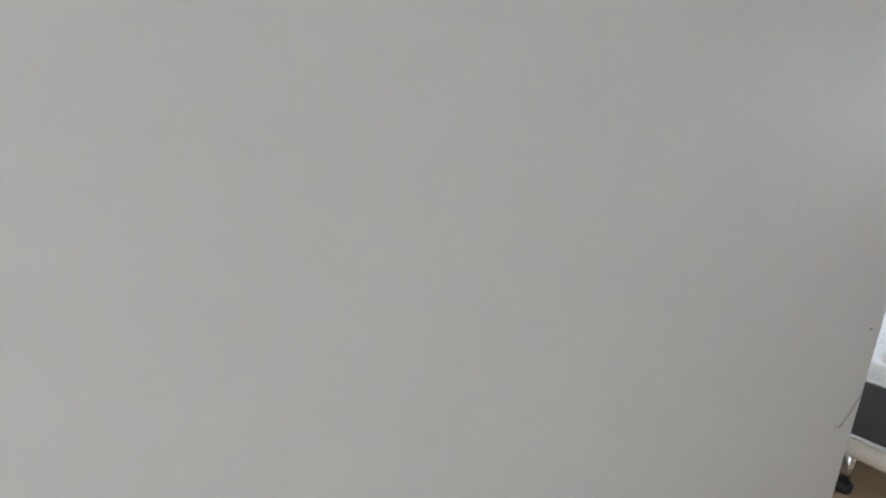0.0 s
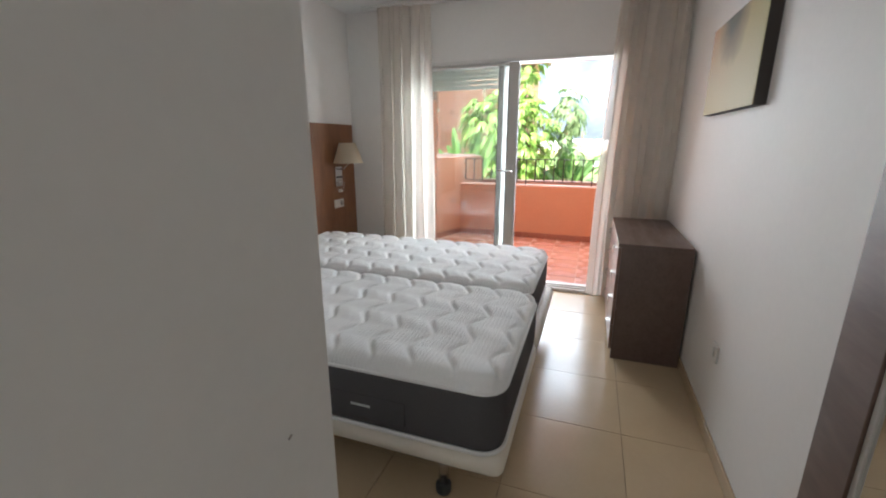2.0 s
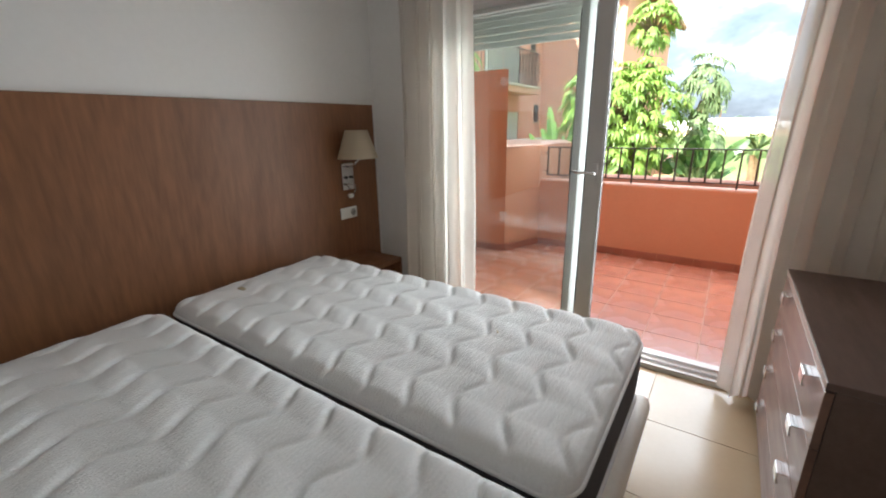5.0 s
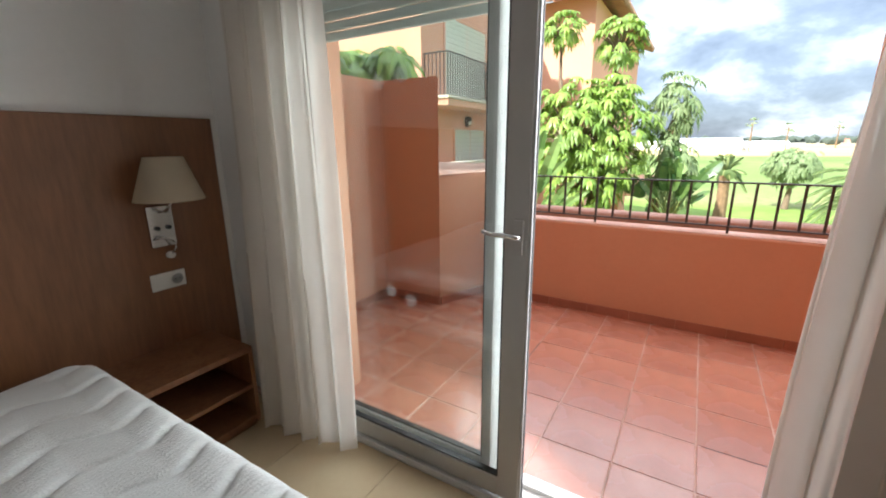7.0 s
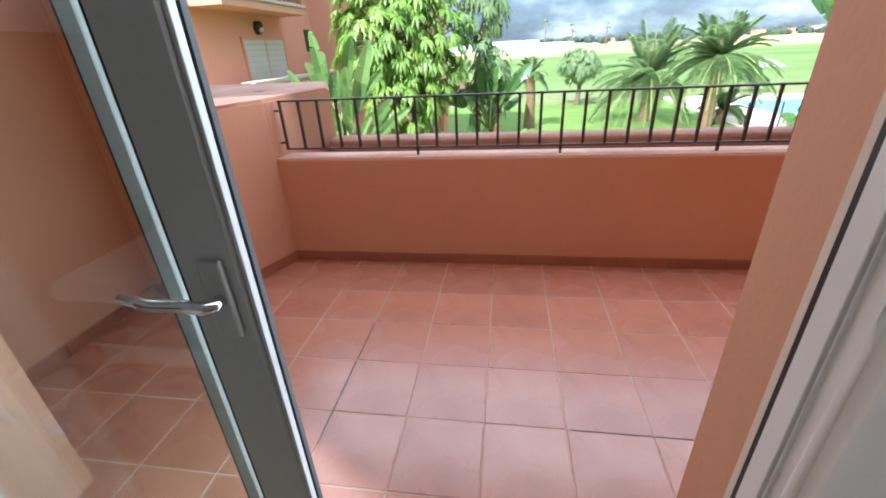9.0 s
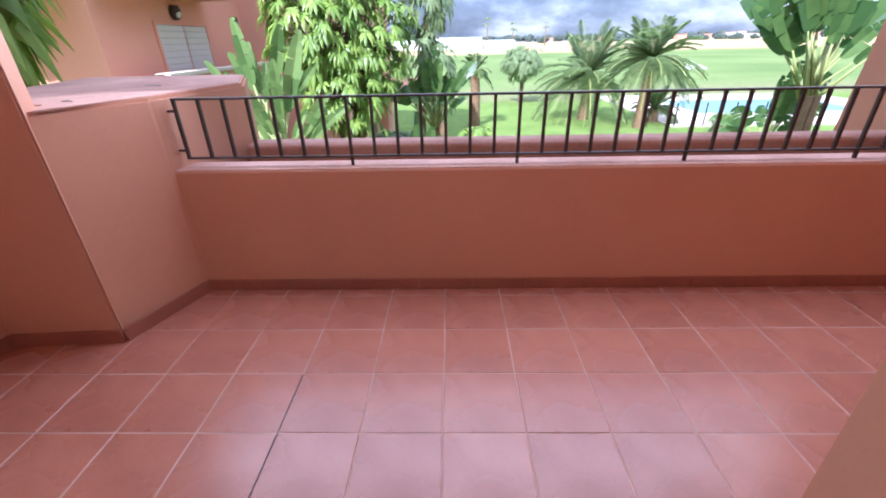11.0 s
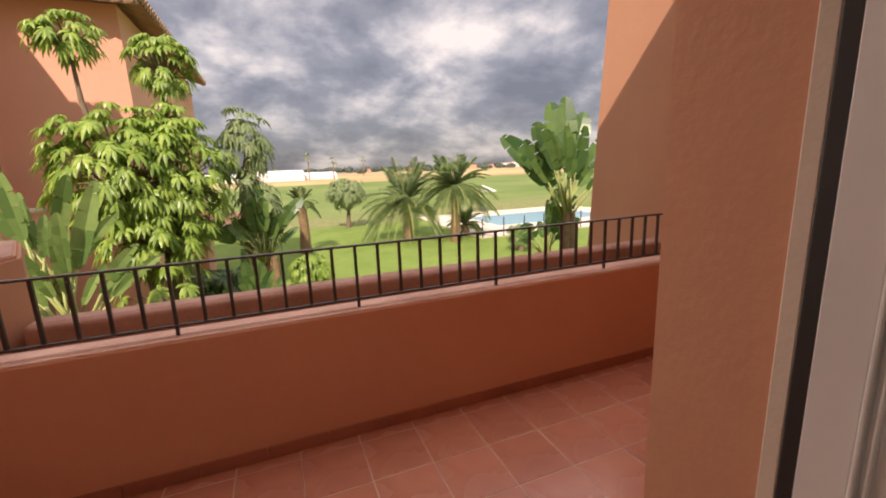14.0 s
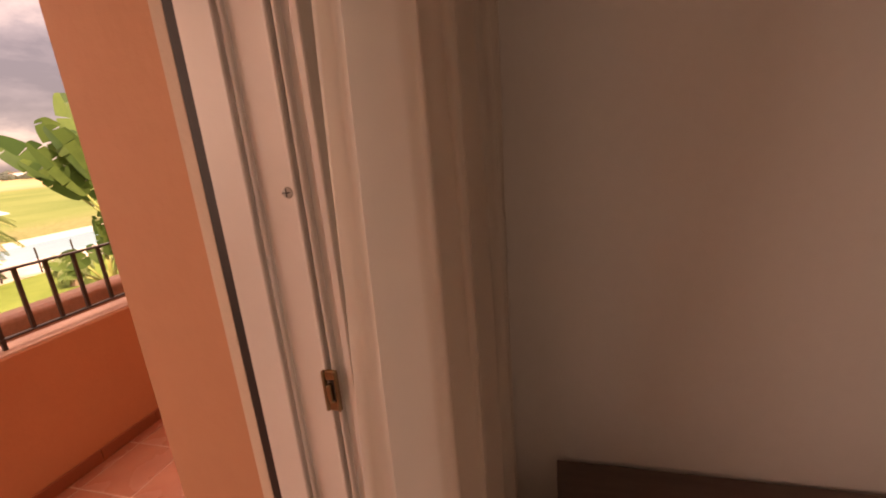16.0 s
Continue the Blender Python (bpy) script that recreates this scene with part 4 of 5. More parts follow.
for i, (x0, x1, y, h) in enumerate(((-14, 16, 238, 5.5), (12, 34, 246, 4.0), (-34, -12, 250, 4.5))):
    gh = thing("greenhouse", ((x0 + x1) / 2, y, -3.2), "long white plastic greenhouse far across the fields", "greenhouse", "far greenhouses")
    hull = bmesh.new()
    prof = [(0, 0), (0, h * 0.6), (4, h * 0.9), (9, h), (14, h * 0.9), (18, h * 0.6), (18, 0)]
    ends = [[hull.verts.new((x, y + a, -3.2 + b)) for a, b in prof] for x in (x0, x1)]
    for k in range(len(prof) - 1):
        hull.faces.new((ends[0][k], ends[0][k + 1], ends[1][k + 1], ends[1][k]))
    hull.faces.new(ends[0])
    hull.faces.new(ends[1])
    part("cover", hull, WHITE_SHEET, gh)
rnd = random.Random(8)
for _ in range(16):
    x, y = rnd.uniform(120, 620), rnd.uniform(480, 700)
    w, h = rnd.uniform(7, 16), rnd.uniform(4, 7)
    hs = thing("farmhouse", (x, y, -3.2), "small pale farmhouse far across the fields", "house", "far farmhouses")
    part("wall", box(x - w / 2, x + w / 2, y, y + 8, -3.2, -3.2 + h), WHITE_SHEET if rnd.random() < 0.6 else RENDER_FAR, hs)
    part("roof", prism([(x - w / 2 - 0.4, y - 0.4), (x + w / 2 + 0.4, y - 0.4), (x + w / 2 + 0.4, y + 8.4), (x - w / 2 - 0.4, y + 8.4)], -3.2 + h, -2.7 + h), ROOF_TILE, hs)
# swimming pool
pool = thing("swimming_pool", (19, 36, -3.2), "turquoise outdoor swimming pool with pale paved surround", "swimming pool")
part("paving", box(12.5, 30, 28.5, 42, -3.21, -3.12), COPING, pool, "pale stone paving")
part("water", box(16.2, 27, 32.5, 38.5, -3.15, -3.108), WATER, pool, "turquoise water")
for i in range(9):
    xx = 12.6 + i * 1.6
    part("fence_post", tube([(xx, 28.5, -3.15), (xx, 28.5, -1.9)], 0.04, 6), IRON, pool)
para = thing("parasol", (20.5, 43.5, -3.2), "white parasol beyond the swimming pool", "parasol")
part("pole", tube([(20.5, 43.5, -3.2), (20.5, 43.5, -0.9)], 0.04, 8), ALU, para)
pc = bmesh.new()
bmesh.ops.create_cone(pc, segments=8, radius1=1.5, radius2=0.05, depth=0.6, matrix=Matrix.Translation((20.5, 43.5, -0.85)))
part("canopy", pc, WHITE_SHEET, para)

# ---- neighbouring house ----
HX, HY, WY, WXR = -5.7, 12.4, 17.9, -2.9
house = thing("neighbour_house", (-7, 16, -3.2), "salmon rendered two-storey neighbouring house with tiled roofs and balcony", "house")
body = part("wall", boxes((-16, HX, HY, 28, -3.2, 6.6)), RENDER_FAR, house)
wing = part("wing_wall", boxes((HX, WXR, WY, 28, -3.2, 5.75), (WXR, WXR + 0.35, 23.5, 24.0, -3.2, -0.6), (WXR, WXR + 1.6, 20.4, 27.5, -0.6, -0.3)), RENDER_FAR, house)


def tiled_roof(name, label, x0, x1, y0, y1, z_lo, z_hi, fall):
    """Rows of barrel tiles running down the fall, over a thin deck. fall: 'y' falls towards -y, 'x' towards +x."""
    deck = bmesh.new()
    if fall == "y":
        c = [(x0, y0, z_lo), (x1, y0, z_lo), (x1, y1, z_hi), (x0, y1, z_hi)]
    else:
        c = [(x1, y0, z_lo), (x1, y1, z_lo), (x0, y1, z_hi), (x0, y0, z_hi)]
    lo = [deck.verts.new(p) for p in c]
    hi = [deck.verts.new((p[0], p[1], p[2] + 0.10)) for p in c]
    deck.faces.new(lo)
    deck.faces.new(hi)
    for k in range(4):
        deck.faces.new((lo[k], lo[(k + 1) % 4], hi[(k + 1) % 4], hi[k]))
    roof = part(name, deck, ROOF_TILE, house, label)
    a, b, d = Vector(c[0]), Vector(c[1]), Vector(c[3])
    n = max(2, int((b - a).length / 0.24))
    for i in range(n):
        s = (b - a) * ((i + 0.5) / n) + Vector((0, 0, 0.12))
        part("roof_tile", tube([a + s + (a - d).normalized() * 0.08, d + s], [0.105, 0.09], 8), ROOF_TILE, roof)


tiled_roof("roof", "weathered clay barrel tiles", HX, WXR + 0.55, WY - 0.5, 28.4, 5.75, 7.1, "x")
tiled_roof("gable_eave", "clay tiled eave", HX - 0.2, WXR + 0.55, WY - 0.55, WY + 0.4, 5.62, 5.9, "y")
tiled_roof("porch_roof", "lean-to roof of clay barrel tiles", -13, HX - 0.12, HY - 1.1, HY, 2.15, 2.75, "y")
tiled_roof("eave", "", -16, HX + 0.5, HY - 0.5, HY + 2, 6.6, 7.3, "y")


def shutter_window(y0, y1, z0, z1):
    """Closed roller shutter set in the facade, with its frame."""
    w = part("window", boxes((HX, HX + 0.03, y0 - 0.06, y0, z0, z1 + 0.06), (HX, HX + 0.03, y1, y1 + 0.06, z0, z1 + 0.06), (HX, HX + 0.03, y0, y1, z1, z1 + 0.06)), RENDER_FAR, house, "shuttered balcony window")
    for half in (0, 1):
        a = y0 + (y1 - y0) / 2 * half
        sl = bmesh.new()
        n = int((z1 - z0) / 0.12)
        ya, yb = a + 0.02, a + (y1 - y0) / 2 - 0.02
        prof = [(HX, z0)]
        for i in range(n):
            z, s = z0 + (z1 - z0) * i / n, (z1 - z0) / n
            prof += [(HX + 0.012, z + 0.002), (HX + 0.024, z + 0.012), (HX + 0.024, z + s - 0.012)]
        prof.append((HX, z1))
        rows = [[sl.verts.new((px, yy, pz)) for px, pz in prof] for yy in (ya, yb)]
        for k in range(len(prof) - 1):
            sl.faces.new((rows[0][k], rows[0][k + 1], rows[1][k + 1], rows[1][k]))
        part("shutter", sl, SHUTTER, w, "closed cream roller shutter")
    return w


shutter_window(13.5, 15.9, 2.5, 4.6)
shutter_window(14.0, 15.9, -0.35, 1.78)
for y, z in ((17.0, 4.1), (17.5, 1.75)):
    wv = part("vent_window", boxes((HX, HX + 0.02, y - 0.2, y + 0.2, z - 0.3, z + 0.3)), PLASTIC_DARK, house, "small dark vent window")
    part("sill", box(HX, HX + 0.06, y - 0.25, y + 0.25, z - 0.34, z - 0.30), COPING, wv)
balc = part("balcony", box(HX, -4.97, 12.45, 15.95, 2.30, 2.46, 0.01), RENDER_FAR, house, "rendered balcony slab with iron railing")
part("slab_edge", box(HX, -4.93, 12.41, 15.99, 2.46, 2.53, 0.01), COPING, balc, "pale moulded edge")
for i in range(30):
    y = 12.5 + i * 3.4 / 29
    part("baluster", box(-5.02, -5.0, y - 0.009, y + 0.009, 2.53, 3.50), IRON, balc)
for i in range(1, 7):
    xx = -5.02 - i * 0.11
    for y in (12.5, 15.9):
        part("baluster", box(xx, xx + 0.018, y - 0.009, y + 0.009, 2.53, 3.50), IRON, balc)
part("handrail", box(-5.03, -4.99, 12.48, 15.92, 3.50, 3.53), IRON, balc)
for y in (12.5, 15.9):
    part("handrail", box(-5.7, -5.03, y - 0.015, y + 0.015, 3.50, 3.53), IRON, balc)
lampb = part("wall_lantern", tube([(HX, 14.75, 2.02), (HX + 0.10, 14.75, 2.02), (HX + 0.13, 14.75, 2.0)], [0.15, 0.14, 0.05], 14), IRON, house, "round dark wall lantern", smooth=True)
part("lens", tube([(HX + 0.10, 14.75, 1.99), (HX + 0.14, 14.75, 1.98)], [0.09, 0.05], 12), PLASTIC, lampb, smooth=True)
yard = part("yard_wall", box(-5.05, -4.85, 12.7, 17.2, -3.2, 0.86), RENDER_FAR, house)
part("coping", box(-5.1, -4.8, 12.65, 17.25, 0.86, 0.94, 0.01), COPING, yard)
yard_rail = part("yard_railing", box(-4.97, -4.93, 9.7, 12.7, 0.90, 0.93), CLAY_DARK, house, "red-brown terrace railing")
for i in range(22):
    y = 9.7 + i * 0.138
    part("baluster", box(-4.96, -4.94, y, y + 0.02, 0.3, 0.90), CLAY_DARK, yard_rail)
part("yard_wall", box(-5.05, -4.85, 9.6, 12.7, -3.2, 0.3), RENDER_FAR, house)
wdw = part("porch_door", box(WXR, WXR + 0.03, 21.0, 22.4, -3.2, -0.8), CASEWOOD, house, "dark porch door")


# ---- plants ----
def blade(bm, base, way, side, length, width, droop, fold=0.25, n=5, point=0.75):
    """One leaf: two strips along a drooping midrib."""
    way, side = way.normalized(), side.normalized()
    up = side.cross(way).normalized()
    rows = []
    for i in range(n + 1):
        s = i / n
        c = base + way * (length * s * (1 - 0.25 * droop * s)) - Vector((0, 0, 1)) * (length * droop * 0.55 * s * s)
        w = width * 0.5 * (math.sin(math.pi * min(1.0, s ** point * 0.96 + 0.03)) ** 0.75)
        lift = up * (w * fold)
        rows.append((bm.verts.new(c - side * w + lift), bm.verts.new(c), bm.verts.new(c + side * w + lift)))
    for a, b in zip(rows, rows[1:]):
        bm.faces.new((a[0], a[1], b[1], b[0]))
        bm.faces.new((a[1], a[2], b[2], b[1]))


def paddle(bm, base, way, side, length, width, droop, rnd):
    """One broad paddle leaf: a folded blade torn into ribbons along its veins."""
    way, side = way.normalized(), side.normalized()
    up = side.cross(way).normalized()
    n = 14
    spine, wide = [], []
    for i in range(n + 1):
        s = i / n
        spine.append(base + way * (length * s * (1 - 0.2 * droop * s)) - Vector((0, 0, 1)) * (length * droop * 0.5 * s * s))
        wide.append(width * 0.5 * math.sin(math.pi * min(1.0, 0.06 + 0.90 * s ** 0.85)) ** 0.55)
    for sg in (-1, 1):
        i = 0
        while i < n:
            j = min(n, i + rnd.randint(2, 6))
            sag, trim = rnd.uniform(-0.10, 0.25), rnd.uniform(0.86, 1.05)
            inner = [bm.verts.new(spine[k]) for k in range(i, j + 1)]
            outer = []
            for k in range(i, j + 1):
                gap = 0.012 * length * (1 if k == i else -1 if k == j else 0)
                outer.append(bm.verts.new(spine[k] + way * gap + side * (sg * wide[k] * trim) + up * (wide[k] * (0.32 - sag)) + way * (0.10 * wide[k])))
            for k in range(j - i):
                bm.faces.new((inner[k], inner[k + 1], outer[k + 1], outer[k]))
            i = j


def whorl(bm, p, axis, size, rnd):
    """A ring of drooping leaflets on one stalk."""
    axis = axis.normalized()
    a = axis.orthogonal().normalized()
    b = axis.cross(a)
    n, off = rnd.randint(8, 11), rnd.uniform(0, 6)
    for k in range(n):
        t = off + 2 * math.pi * k / n + rnd.uniform(-0.15, 0.15)
        out = a * math.cos(t) + b * math.sin(t)
        way = out * 0.85 + axis * rnd.uniform(0.0, 0.35)
        blade(bm, p + out * size * 0.06, way, axis.cross(out), size * rnd.uniform(0.8, 1.1), size * 0.27, rnd.uniform(0.85, 1.45), 0.3, 3, 0.9)


def umbrella_tree():
    rnd = random.Random(21)
    base = Vector((-1.9, 14.3, -3.2))
    t = thing("umbrella_tree", base, "tall bushy umbrella tree with drooping leaf rosettes", "tree")
    centres = [(Vector((-2.35, 14.0, 1.75)), Vector((1.25, 1.0, 1.25)), 210), (Vector((-1.55, 14.2, 1.6)), Vector((1.05, 1.0, 1.35)), 200), (Vector((-2.0, 14.1, 0.6)), Vector((1.15, 0.9, 0.9)), 100),
               (Vector((-2.95, 14.6, 4.15)), Vector((0.55, 0.5, 0.42)), 60), (Vector((-1.52, 14.5, 3.68)), Vector((0.56, 0.5, 0.62)), 80), (Vector((-2.0, 13.9, -0.5)), Vector((0.8, 0.6, 0.9)), 34)]
    crown, twigs = bmesh.new(), bmesh.new()
    for c, r, n in centres:
        for _ in range(n):
            d = Vector((rnd.gauss(0, 1), rnd.gauss(0, 1), rnd.gauss(0, 1))).normalized()
            q = rnd.uniform(0.55, 1.0) ** 0.6
            p = c + Vector((d.x * r.x, d.y * r.y, d.z * r.z)) * q
            whorl(crown, p, d * 0.7 + Vector((0, 0, 0.75)), rnd.uniform(0.22, 0.32) * (0.8 if c.z > 3 else 1.0), rnd)
            if rnd.random() < 0.4:
                tube([c - Vector((0, 0, r.z * 0.5)), (c + p) / 2 - Vector((0, 0, 0.1)), p], [0.025, 0.015, 0.008], 4, bm=twigs)
    part("crown", crown, UMBEL, t, flip=False, kind="stuff")
    part("branchwork", twigs, BARK, t, kind="stuff")
    tr = bmesh.new()
    tube([base, base + Vector((0.05, 0, 1.5)), (-1.8, 14.2, 0.3), (-1.6, 14.3, 2.0), (-1.53, 14.5, 3.5)], [0.16, 0.13, 0.10, 0.06, 0.03], 10, bm=tr)
    tube([base + Vector((-0.15, 0.1, 0)), (-2.2, 14.2, -0.5), (-2.6, 14.3, 1.5), (-2.92, 14.6, 3.0), (-2.95, 14.6, 4.0)], [0.12, 0.10, 0.07, 0.045, 0.025], 10, bm=tr)
    part("trunk", tr, BARK, t, smooth=True)
    return t


umbrella_tree()


def paddle_plant(base, foot, label, leaves, spread, size, seed, wide=0.30, lean=0.0, leaf=None):
    """Bird-of-paradise: stalks fanned from a husk, each with a broad split paddle leaf."""
    rnd = random.Random(seed)
    base = Vector(base)
    t = thing("paddle_plant", (base.x, base.y, foot), label, "plant", "broad-leaved garden plants")
    trunk = bmesh.new()
    for k in range(3):
        o = Vector((rnd.uniform(-0.18, 0.18), rnd.uniform(-0.15, 0.15), 0))
        tube([(base.x + o.x * 1.5, base.y + o.y, foot), (base.x + o.x * 1.2, base.y + o.y, (foot + base.z) / 2), base + o], [0.12, 0.10, 0.075], 8, bm=trunk)
    part("trunk", trunk, HUSK, t)
    lv, st = bmesh.new(), bmesh.new()
    for i in range(leaves):
        a = rnd.uniform(-1, 1) * spread + lean
        b = rnd.uniform(-0.5, 0.5) * spread
        up = Vector((math.sin(a), math.sin(b) * 0.7, math.cos(a))).normalized()
        s1 = size * rnd.uniform(0.55, 1.0)
        o = base + Vector((rnd.uniform(-0.12, 0.12), rnd.uniform(-0.1, 0.1), -0.1))
        tip = o + up * s1 * 0.8
        tube([o, o + up * s1 * 0.4 + Vector((0, 0, 0.04)), tip], [0.035, 0.022, 0.014], 5, bm=st)
        side = Vector((math.cos(a), rnd.uniform(-0.45, 0.45), -math.sin(a)))
        side = (side - up * side.dot(up)).normalized()
        ln, wd, dr = s1 * rnd.uniform(0.75, 1.0), s1 * wide * rnd.uniform(0.8, 1.15), rnd.uniform(0.05, 0.5) * (0.4 + abs(a))
        paddle(lv, tip, up + Vector((math.sin(a) * 0.25, 0, 0)), side, ln, wd, dr, rnd)
    part("stem_mass", st, STALK, t, "pale green leaf stalks", smooth=True, kind="stuff")
    part("foliage", lv, leaf or PADDLE, t, flip=False, smooth=True, kind="stuff")
    return t


paddle_plant((6.2, 12.1, 0.45), -3.2, "tall broad-leaved bird-of-paradise plant beside the pool lawn", 22, 0.66, 1.75, 7, 0.32, 0.05)
paddle_plant((5.9, 12.4, -0.5), -3.2, "low young bird-of-paradise leaves under the taller plant", 12, 0.9, 1.05, 41, 0.36)
paddle_plant((-2.15, 10.6, -0.35), -3.2, "bright bird-of-paradise clump growing below the terrace", 20, 0.8, 1.3, 9, 0.15, -0.15, PADDLE_LIT)
paddle_plant((-2.6, 11.4, 0.1), -3.2, "upright bird-of-paradise clump beside the umbrella tree", 14, 0.6, 1.05, 14, 0.18, 0.1, PADDLE_LIT)
paddle_plant((-0.1, 15.0, -0.4), -3.2, "dark bird-of-paradise clump at the lawn's edge", 18, 0.9, 1.2, 17, 0.34)
paddle_plant((-0.4, 14.2, -1.6), -3.2, "low dark broad-leaved shrub at the lawn's edge", 14, 1.1, 1.0, 23, 0.3)


def fern_tree():
    rnd = random.Random(6)
    base = Vector((-0.45, 15.4, -3.2))
    t = thing("slender_tree", base, "slender grey-green tree with a peeling orange-brown stem", "tree")
    cr = bmesh.new()
    for _ in range(60):
        d = Vector((rnd.gauss(0, 1), rnd.gauss(0, 1), rnd.gauss(0, 1))).normalized()
        whorl(cr, Vector((-0.15, 15.3, 0.7)) + Vector((d.x * 0.6, d.y * 0.5, d.z * 1.1)) * rnd.uniform(0.5, 1), d + Vector((0, 0, 0.3)), rnd.uniform(0.2, 0.34), rnd)
    for _ in range(90):
        d = Vector((rnd.gauss(0, 1), rnd.gauss(0, 1), rnd.gauss(0, 1))).normalized()
        whorl(cr, Vector((-0.3, 15.4, 2.15)) + Vector((d.x * 0.62, d.y * 0.5, d.z * 0.95)) * rnd.uniform(0.5, 1), d + Vector((0, 0, 0.3)), rnd.uniform(0.18, 0.3), rnd)
    part("crown", cr, OLIVE, t, flip=False, kind="stuff")
    part("trunk", tube([base, (-0.5, 15.4, -0.5), (-0.4, 15.4, 0.9), (-0.3, 15.4, 1.9)], [0.12, 0.10, 0.10, 0.05], 9), HUSK, t, smooth=True)


fern_tree()


def palm(base, height, reach, fronds, label, seed, fan=False):
    rnd = random.Random(seed)
    base = Vector(base)
    top = base + Vector((0, 0, height))
    t = thing("palm_tree", base, label, "palm tree", "garden palms")
    part("trunk", tube([base, base + Vector((0.05, 0, height * 0.5)), top], [0.34, 0.28, 0.24], 10), HUSK, t)
    lv, rb = bmesh.new(), bmesh.new()
    for i in range(fronds):
        az, el = i * 2.39996 + rnd.uniform(-0.2, 0.2), rnd.uniform(-0.35, 1.35)
        out = Vector((math.cos(az), math.sin(az), 0))
        L = reach * rnd.uniform(0.8, 1.1)
        pts = []
        for k in range(7):
            s = k / 6
            pts.append(top + out * (L * s * math.cos(el) * (1 - 0.1 * s)) + Vector((0, 0, L * (s * math.sin(el) - 0.45 * s * s * (1.1 - 0.4 * el)))))
        tube(pts if not fan else pts[:5], 0.02, 4, bm=rb)
        side = out.cross(Vector((0, 0, 1)))
        if fan:
            tip, way = pts[4], (pts[4] - pts[3]).normalized()
            nrm = side.cross(way)
            for k in range(-7, 8):
                a = k * 0.21
                d = way * math.cos(a) + side * math.sin(a)
                blade(lv, tip, d, nrm.cross(d), L * 0.42, 0.10, 0.35, 0.2, 3)
        else:
            for k in range(1, 25):
                s = k / 25
                j, f = int(s * 6), s * 6 - int(s * 6)
                p, way = pts[j].lerp(pts[j + 1], f), (pts[j + 1] - pts[j]).normalized()
                ll = L * 0.26 * math.sin(math.pi * (0.12 + 0.84 * s)) + 0.08
                for sg in (-1, 1):
                    blade(lv, p, side * sg + way * 0.75 + Vector((0, 0, 0.25)), way.cross(side * sg), ll, 0.07, 0.4, 0.2, 2)
    part("crown", lv, FROND, t, flip=False, kind="stuff")
    part("rib_mass", rb, STALK, t, kind="stuff")
    return t


palm((8.4, 31.5, -3.2), 2.6, 3.7, 60, "spreading date palm on the lawn beside the pool", 2)
palm((10.7, 28.6, -3.2), 3.5, 3.0, 58, "taller date palm with stiff fronds on the lawn", 3)
palm((12.2, 30.4, -3.2), 0.8, 1.9, 26, "low young date palm near the swimming pool", 12)
palm((1.6, 30.0, -3.2), 3.0, 1.3, 20, "small thin palm at the lawn's edge", 22)
for i, (x, y) in enumerate(((-6, 235), (18, 232), (31, 236), (60, 300))):
    palm((x, y, -3.2), 9.5 + i % 2 * 2, 3.0, 14, "tall thin palm far across the fields", 50 + i, True)


def bushy(base, height, radius, label, seed, n=260, mat=None, size=0.3):
    rnd = random.Random(seed)
    base = Vector(base)
    t = thing("garden_tree", base, label, "tree")
    cr, tw = bmesh.new(), bmesh.new()
    c = base + Vector((0, 0, height - radius * 0.8))
    for _ in range(n):
        d = Vector((rnd.gauss(0, 1), rnd.gauss(0, 1), rnd.gauss(0, 1))).normalized()
        p = c + Vector((d.x * radius, d.y * radius, d.z * radius * 0.75)) * rnd.uniform(0.45, 1.0) * (0.85 + 0.3 * noise.noise(d * 1.7 + base))
        whorl(cr, p, d + Vector((0, 0, 0.5)), size * rnd.uniform(0.7, 1.2), rnd)
        if rnd.random() < 0.15:
            tube([c - Vector((0, 0, radius * 0.6)), p], [0.05, 0.015], 4, bm=tw)
    part("crown", cr, mat or OLIVE, t, flip=False, kind="stuff")
    part("branchwork", tw, BARK, t, kind="stuff")
    part("trunk", tube([base, base + Vector((0.1, 0, height * 0.3)), c], [0.22, 0.14, 0.08], 8), BARK, t)


bushy((-3.85, 7.95, -3.2), 6.15, 1.2, "leafy bright green tree rising behind the partition wall", 31, 150, UMBEL, 0.5)
bushy((5.7, 39.5, -3.2), 4.6, 2.0, "small rounded olive tree at the edge of the lawn", 77, 320, OLIVE, 0.42)
bushy((1.2, 21.5, -3.2), 1.7, 1.0, "bright green shrub on the lawn", 78, 160, UMBEL, 0.3)
bushy((12.6, 24.0, -3.2), 1.7, 0.9, "low grey-green shrub beside the pool paving", 79, 120, OLIVE, 0.3)
bushy((-1.4, 17.0, -3.2), 2.6, 1.3, "dark shrub under the umbrella tree", 80, 200, PADDLE, 0.35)

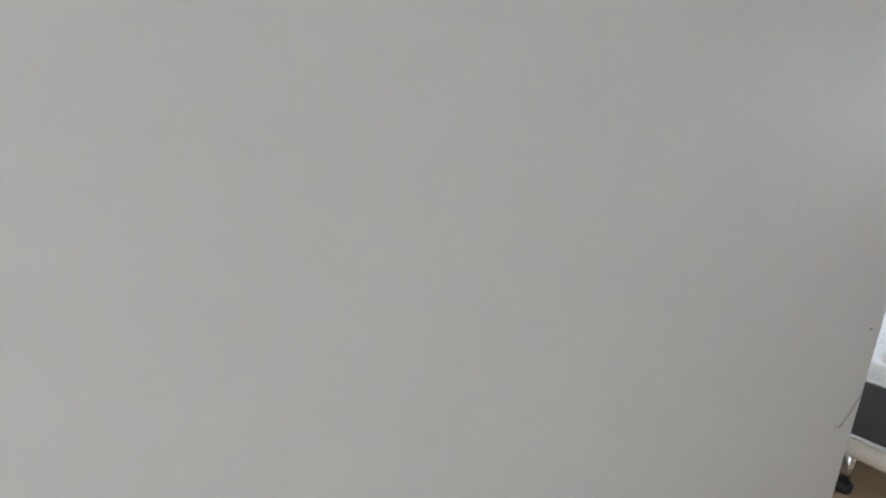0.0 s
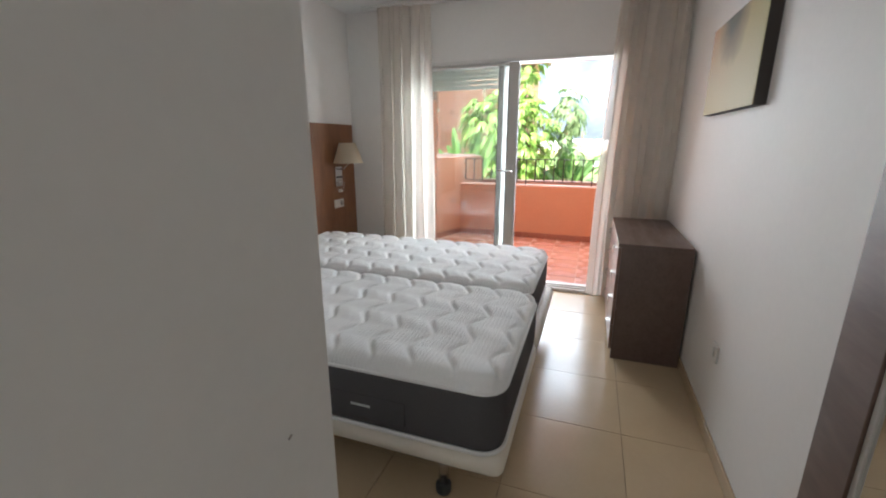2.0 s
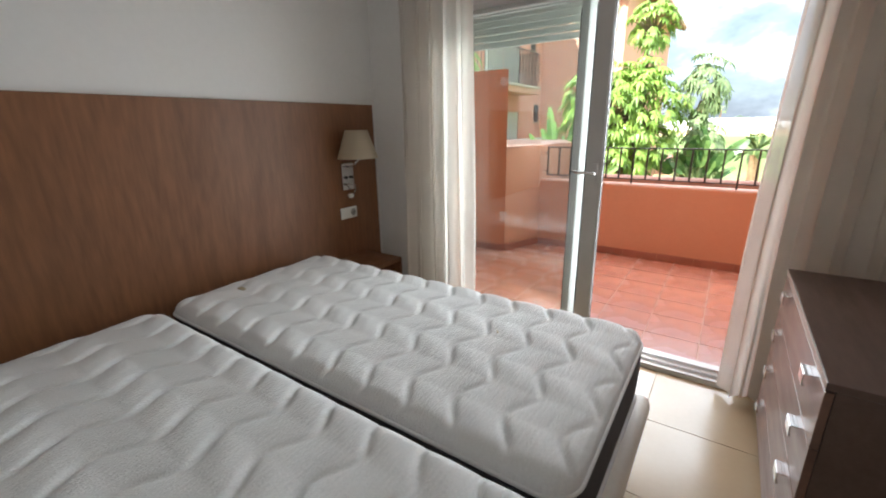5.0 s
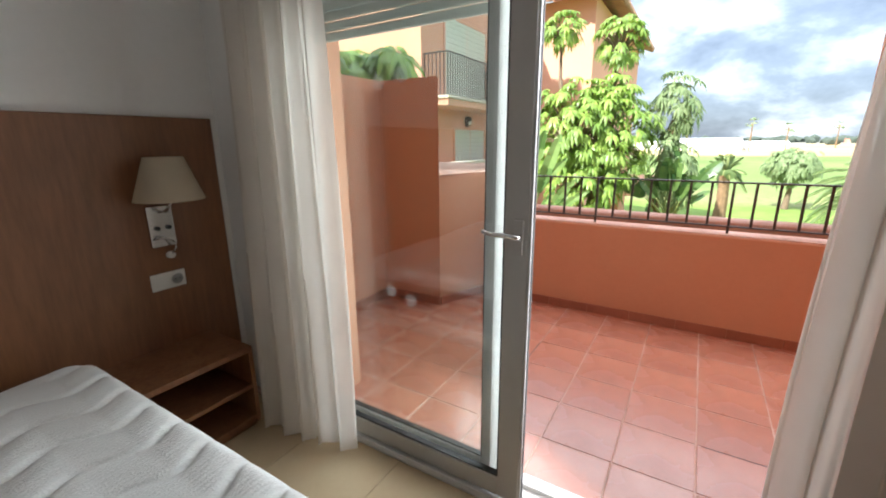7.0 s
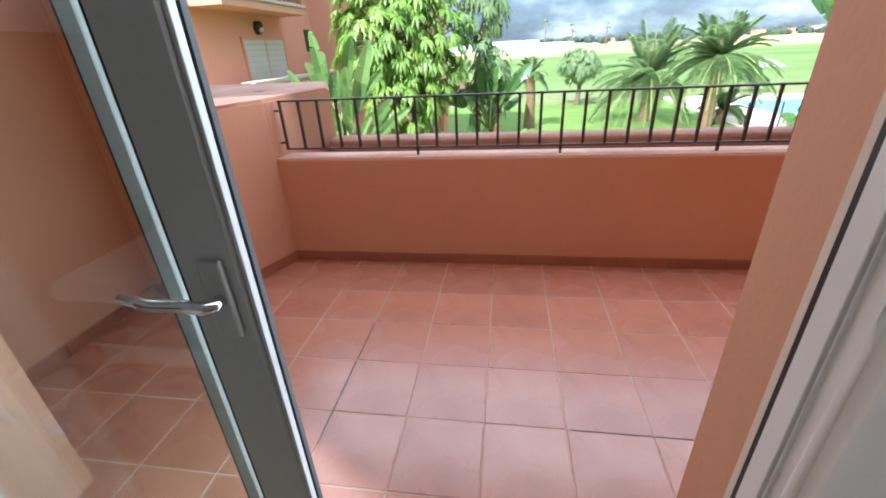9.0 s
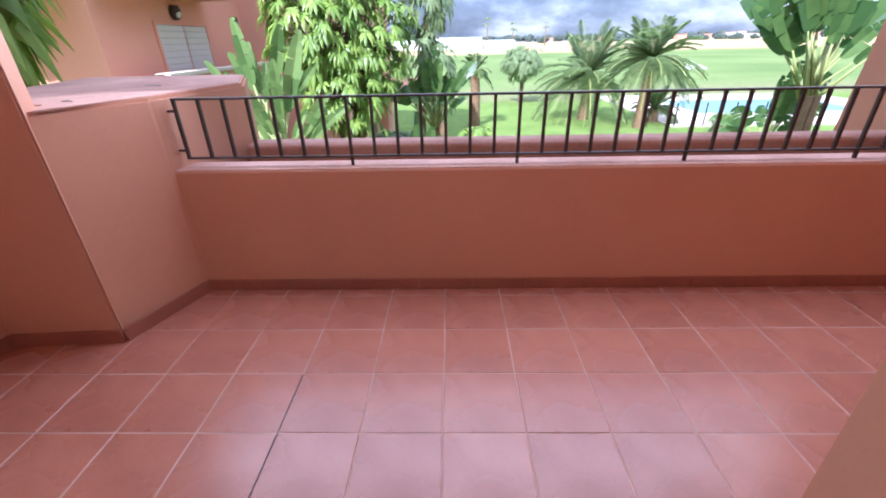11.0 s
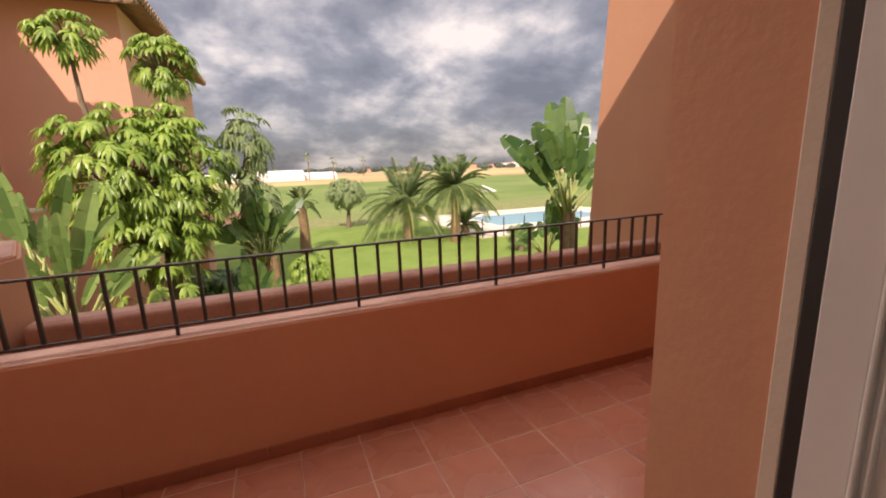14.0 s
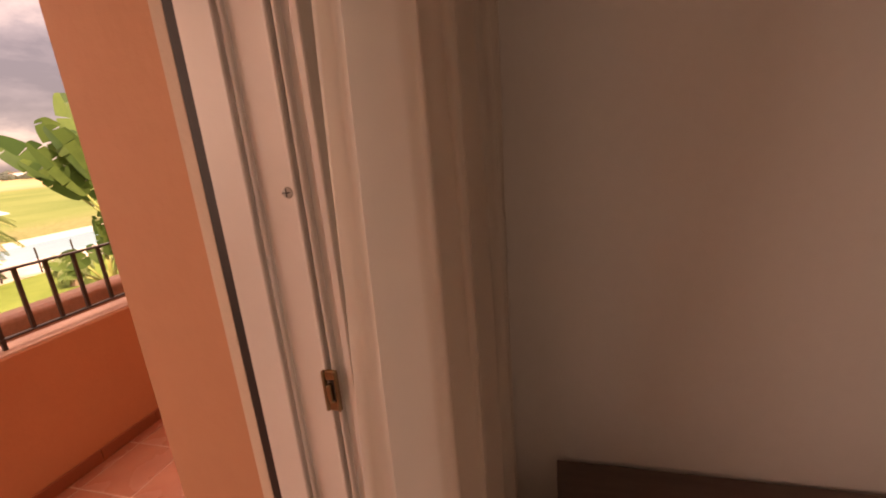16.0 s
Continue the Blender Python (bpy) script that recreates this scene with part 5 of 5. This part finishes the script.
# ---- floor tiles, piece by piece ----
TILE = 0.33
tile_bm = box(-TILE / 2 + 0.002, TILE / 2 - 0.002, -TILE / 2 + 0.002, TILE / 2 - 0.002, -0.012, 0.0, 0.0025)
TILE_MESH = mesh_of("terrace_tile", tile_bm, CLAY)
rnd = random.Random(13)
ys = [6.457 - TILE * k for k in range(-2, 6)]
for r, yl in enumerate(ys):
    y0, y1 = max(yl - TILE, 4.85), min(yl, PAR)
    for c in range(-8, 12):
        x0 = 0.201 + TILE * c
        a, b = max(x0, TL), min(x0 + TILE, TR)
        if b - a < 0.03 or y1 - y0 < 0.03 or (y1 < 5.1 and (a < DOOR_L - 0.05 or b > DOOR_R + 0.05) and (b < DOOR_L or a > DOOR_R)):
            continue
        if b - a > TILE - 0.001 and y1 - y0 > TILE - 0.001:
            o = new("floor_tile", TILE_MESH)
        else:
            o = new("floor_tile", mesh_of("cut_tile", box(a - (a + b) / 2 + 0.003, (b - a) / 2 - 0.003, -(y1 - y0) / 2 + 0.003, (y1 - y0) / 2 - 0.003, -0.012, 0, 0.0025), CLAY))
        o.parent = terrace
        o.location = ((a + b) / 2, (y0 + y1) / 2, rnd.uniform(-0.0012, 0.0008))
        o.rotation_euler = (rnd.uniform(-0.002, 0.002), rnd.uniform(-0.002, 0.002), 0)
BIG = 0.495
BIG_MESH = mesh_of("room_tile", box(-BIG / 2 + 0.0012, BIG / 2 - 0.0012, -BIG / 2 + 0.0012, BIG / 2 - 0.0012, -0.012, 0.0, 0.001), FLOOR_TILE)
for c in range(-6, 2):
    for r in range(-12, 2):
        x0, y0 = 0.845 + BIG * c, 4.175 + BIG * r
        a, b, d, e = max(x0, WEST), min(x0 + BIG, EAST), max(y0, -1.6), min(y0 + BIG, 4.652)
        if b - a < 0.02 or e - d < 0.02 or (b < HALL - 0.05 and e < SOUTH - 0.05):
            continue
        if b - a > BIG - 0.001 and e - d > BIG - 0.001:
            o = new("floor_tile", BIG_MESH)
        else:
            o = new("floor_tile", mesh_of("cut_room_tile", box(-(b - a) / 2 + 0.0012, (b - a) / 2 - 0.0012, -(e - d) / 2 + 0.0012, (e - d) / 2 - 0.0012, -0.012, 0, 0.001), FLOOR_TILE))
        o.parent = floor
        o.location = ((a + b) / 2, (d + e) / 2, rnd.uniform(-0.0004, 0.0004))

# dirt packed in one terrace joint
part("dirty_joint", boxes((-0.4615, -0.4575, 5.30, 6.12, -0.004, -0.0006), (0.55, 1.15, 5.466, 5.4695, -0.004, -0.0006)), PLASTIC_DARK, terrace, "joint blackened with dirt")
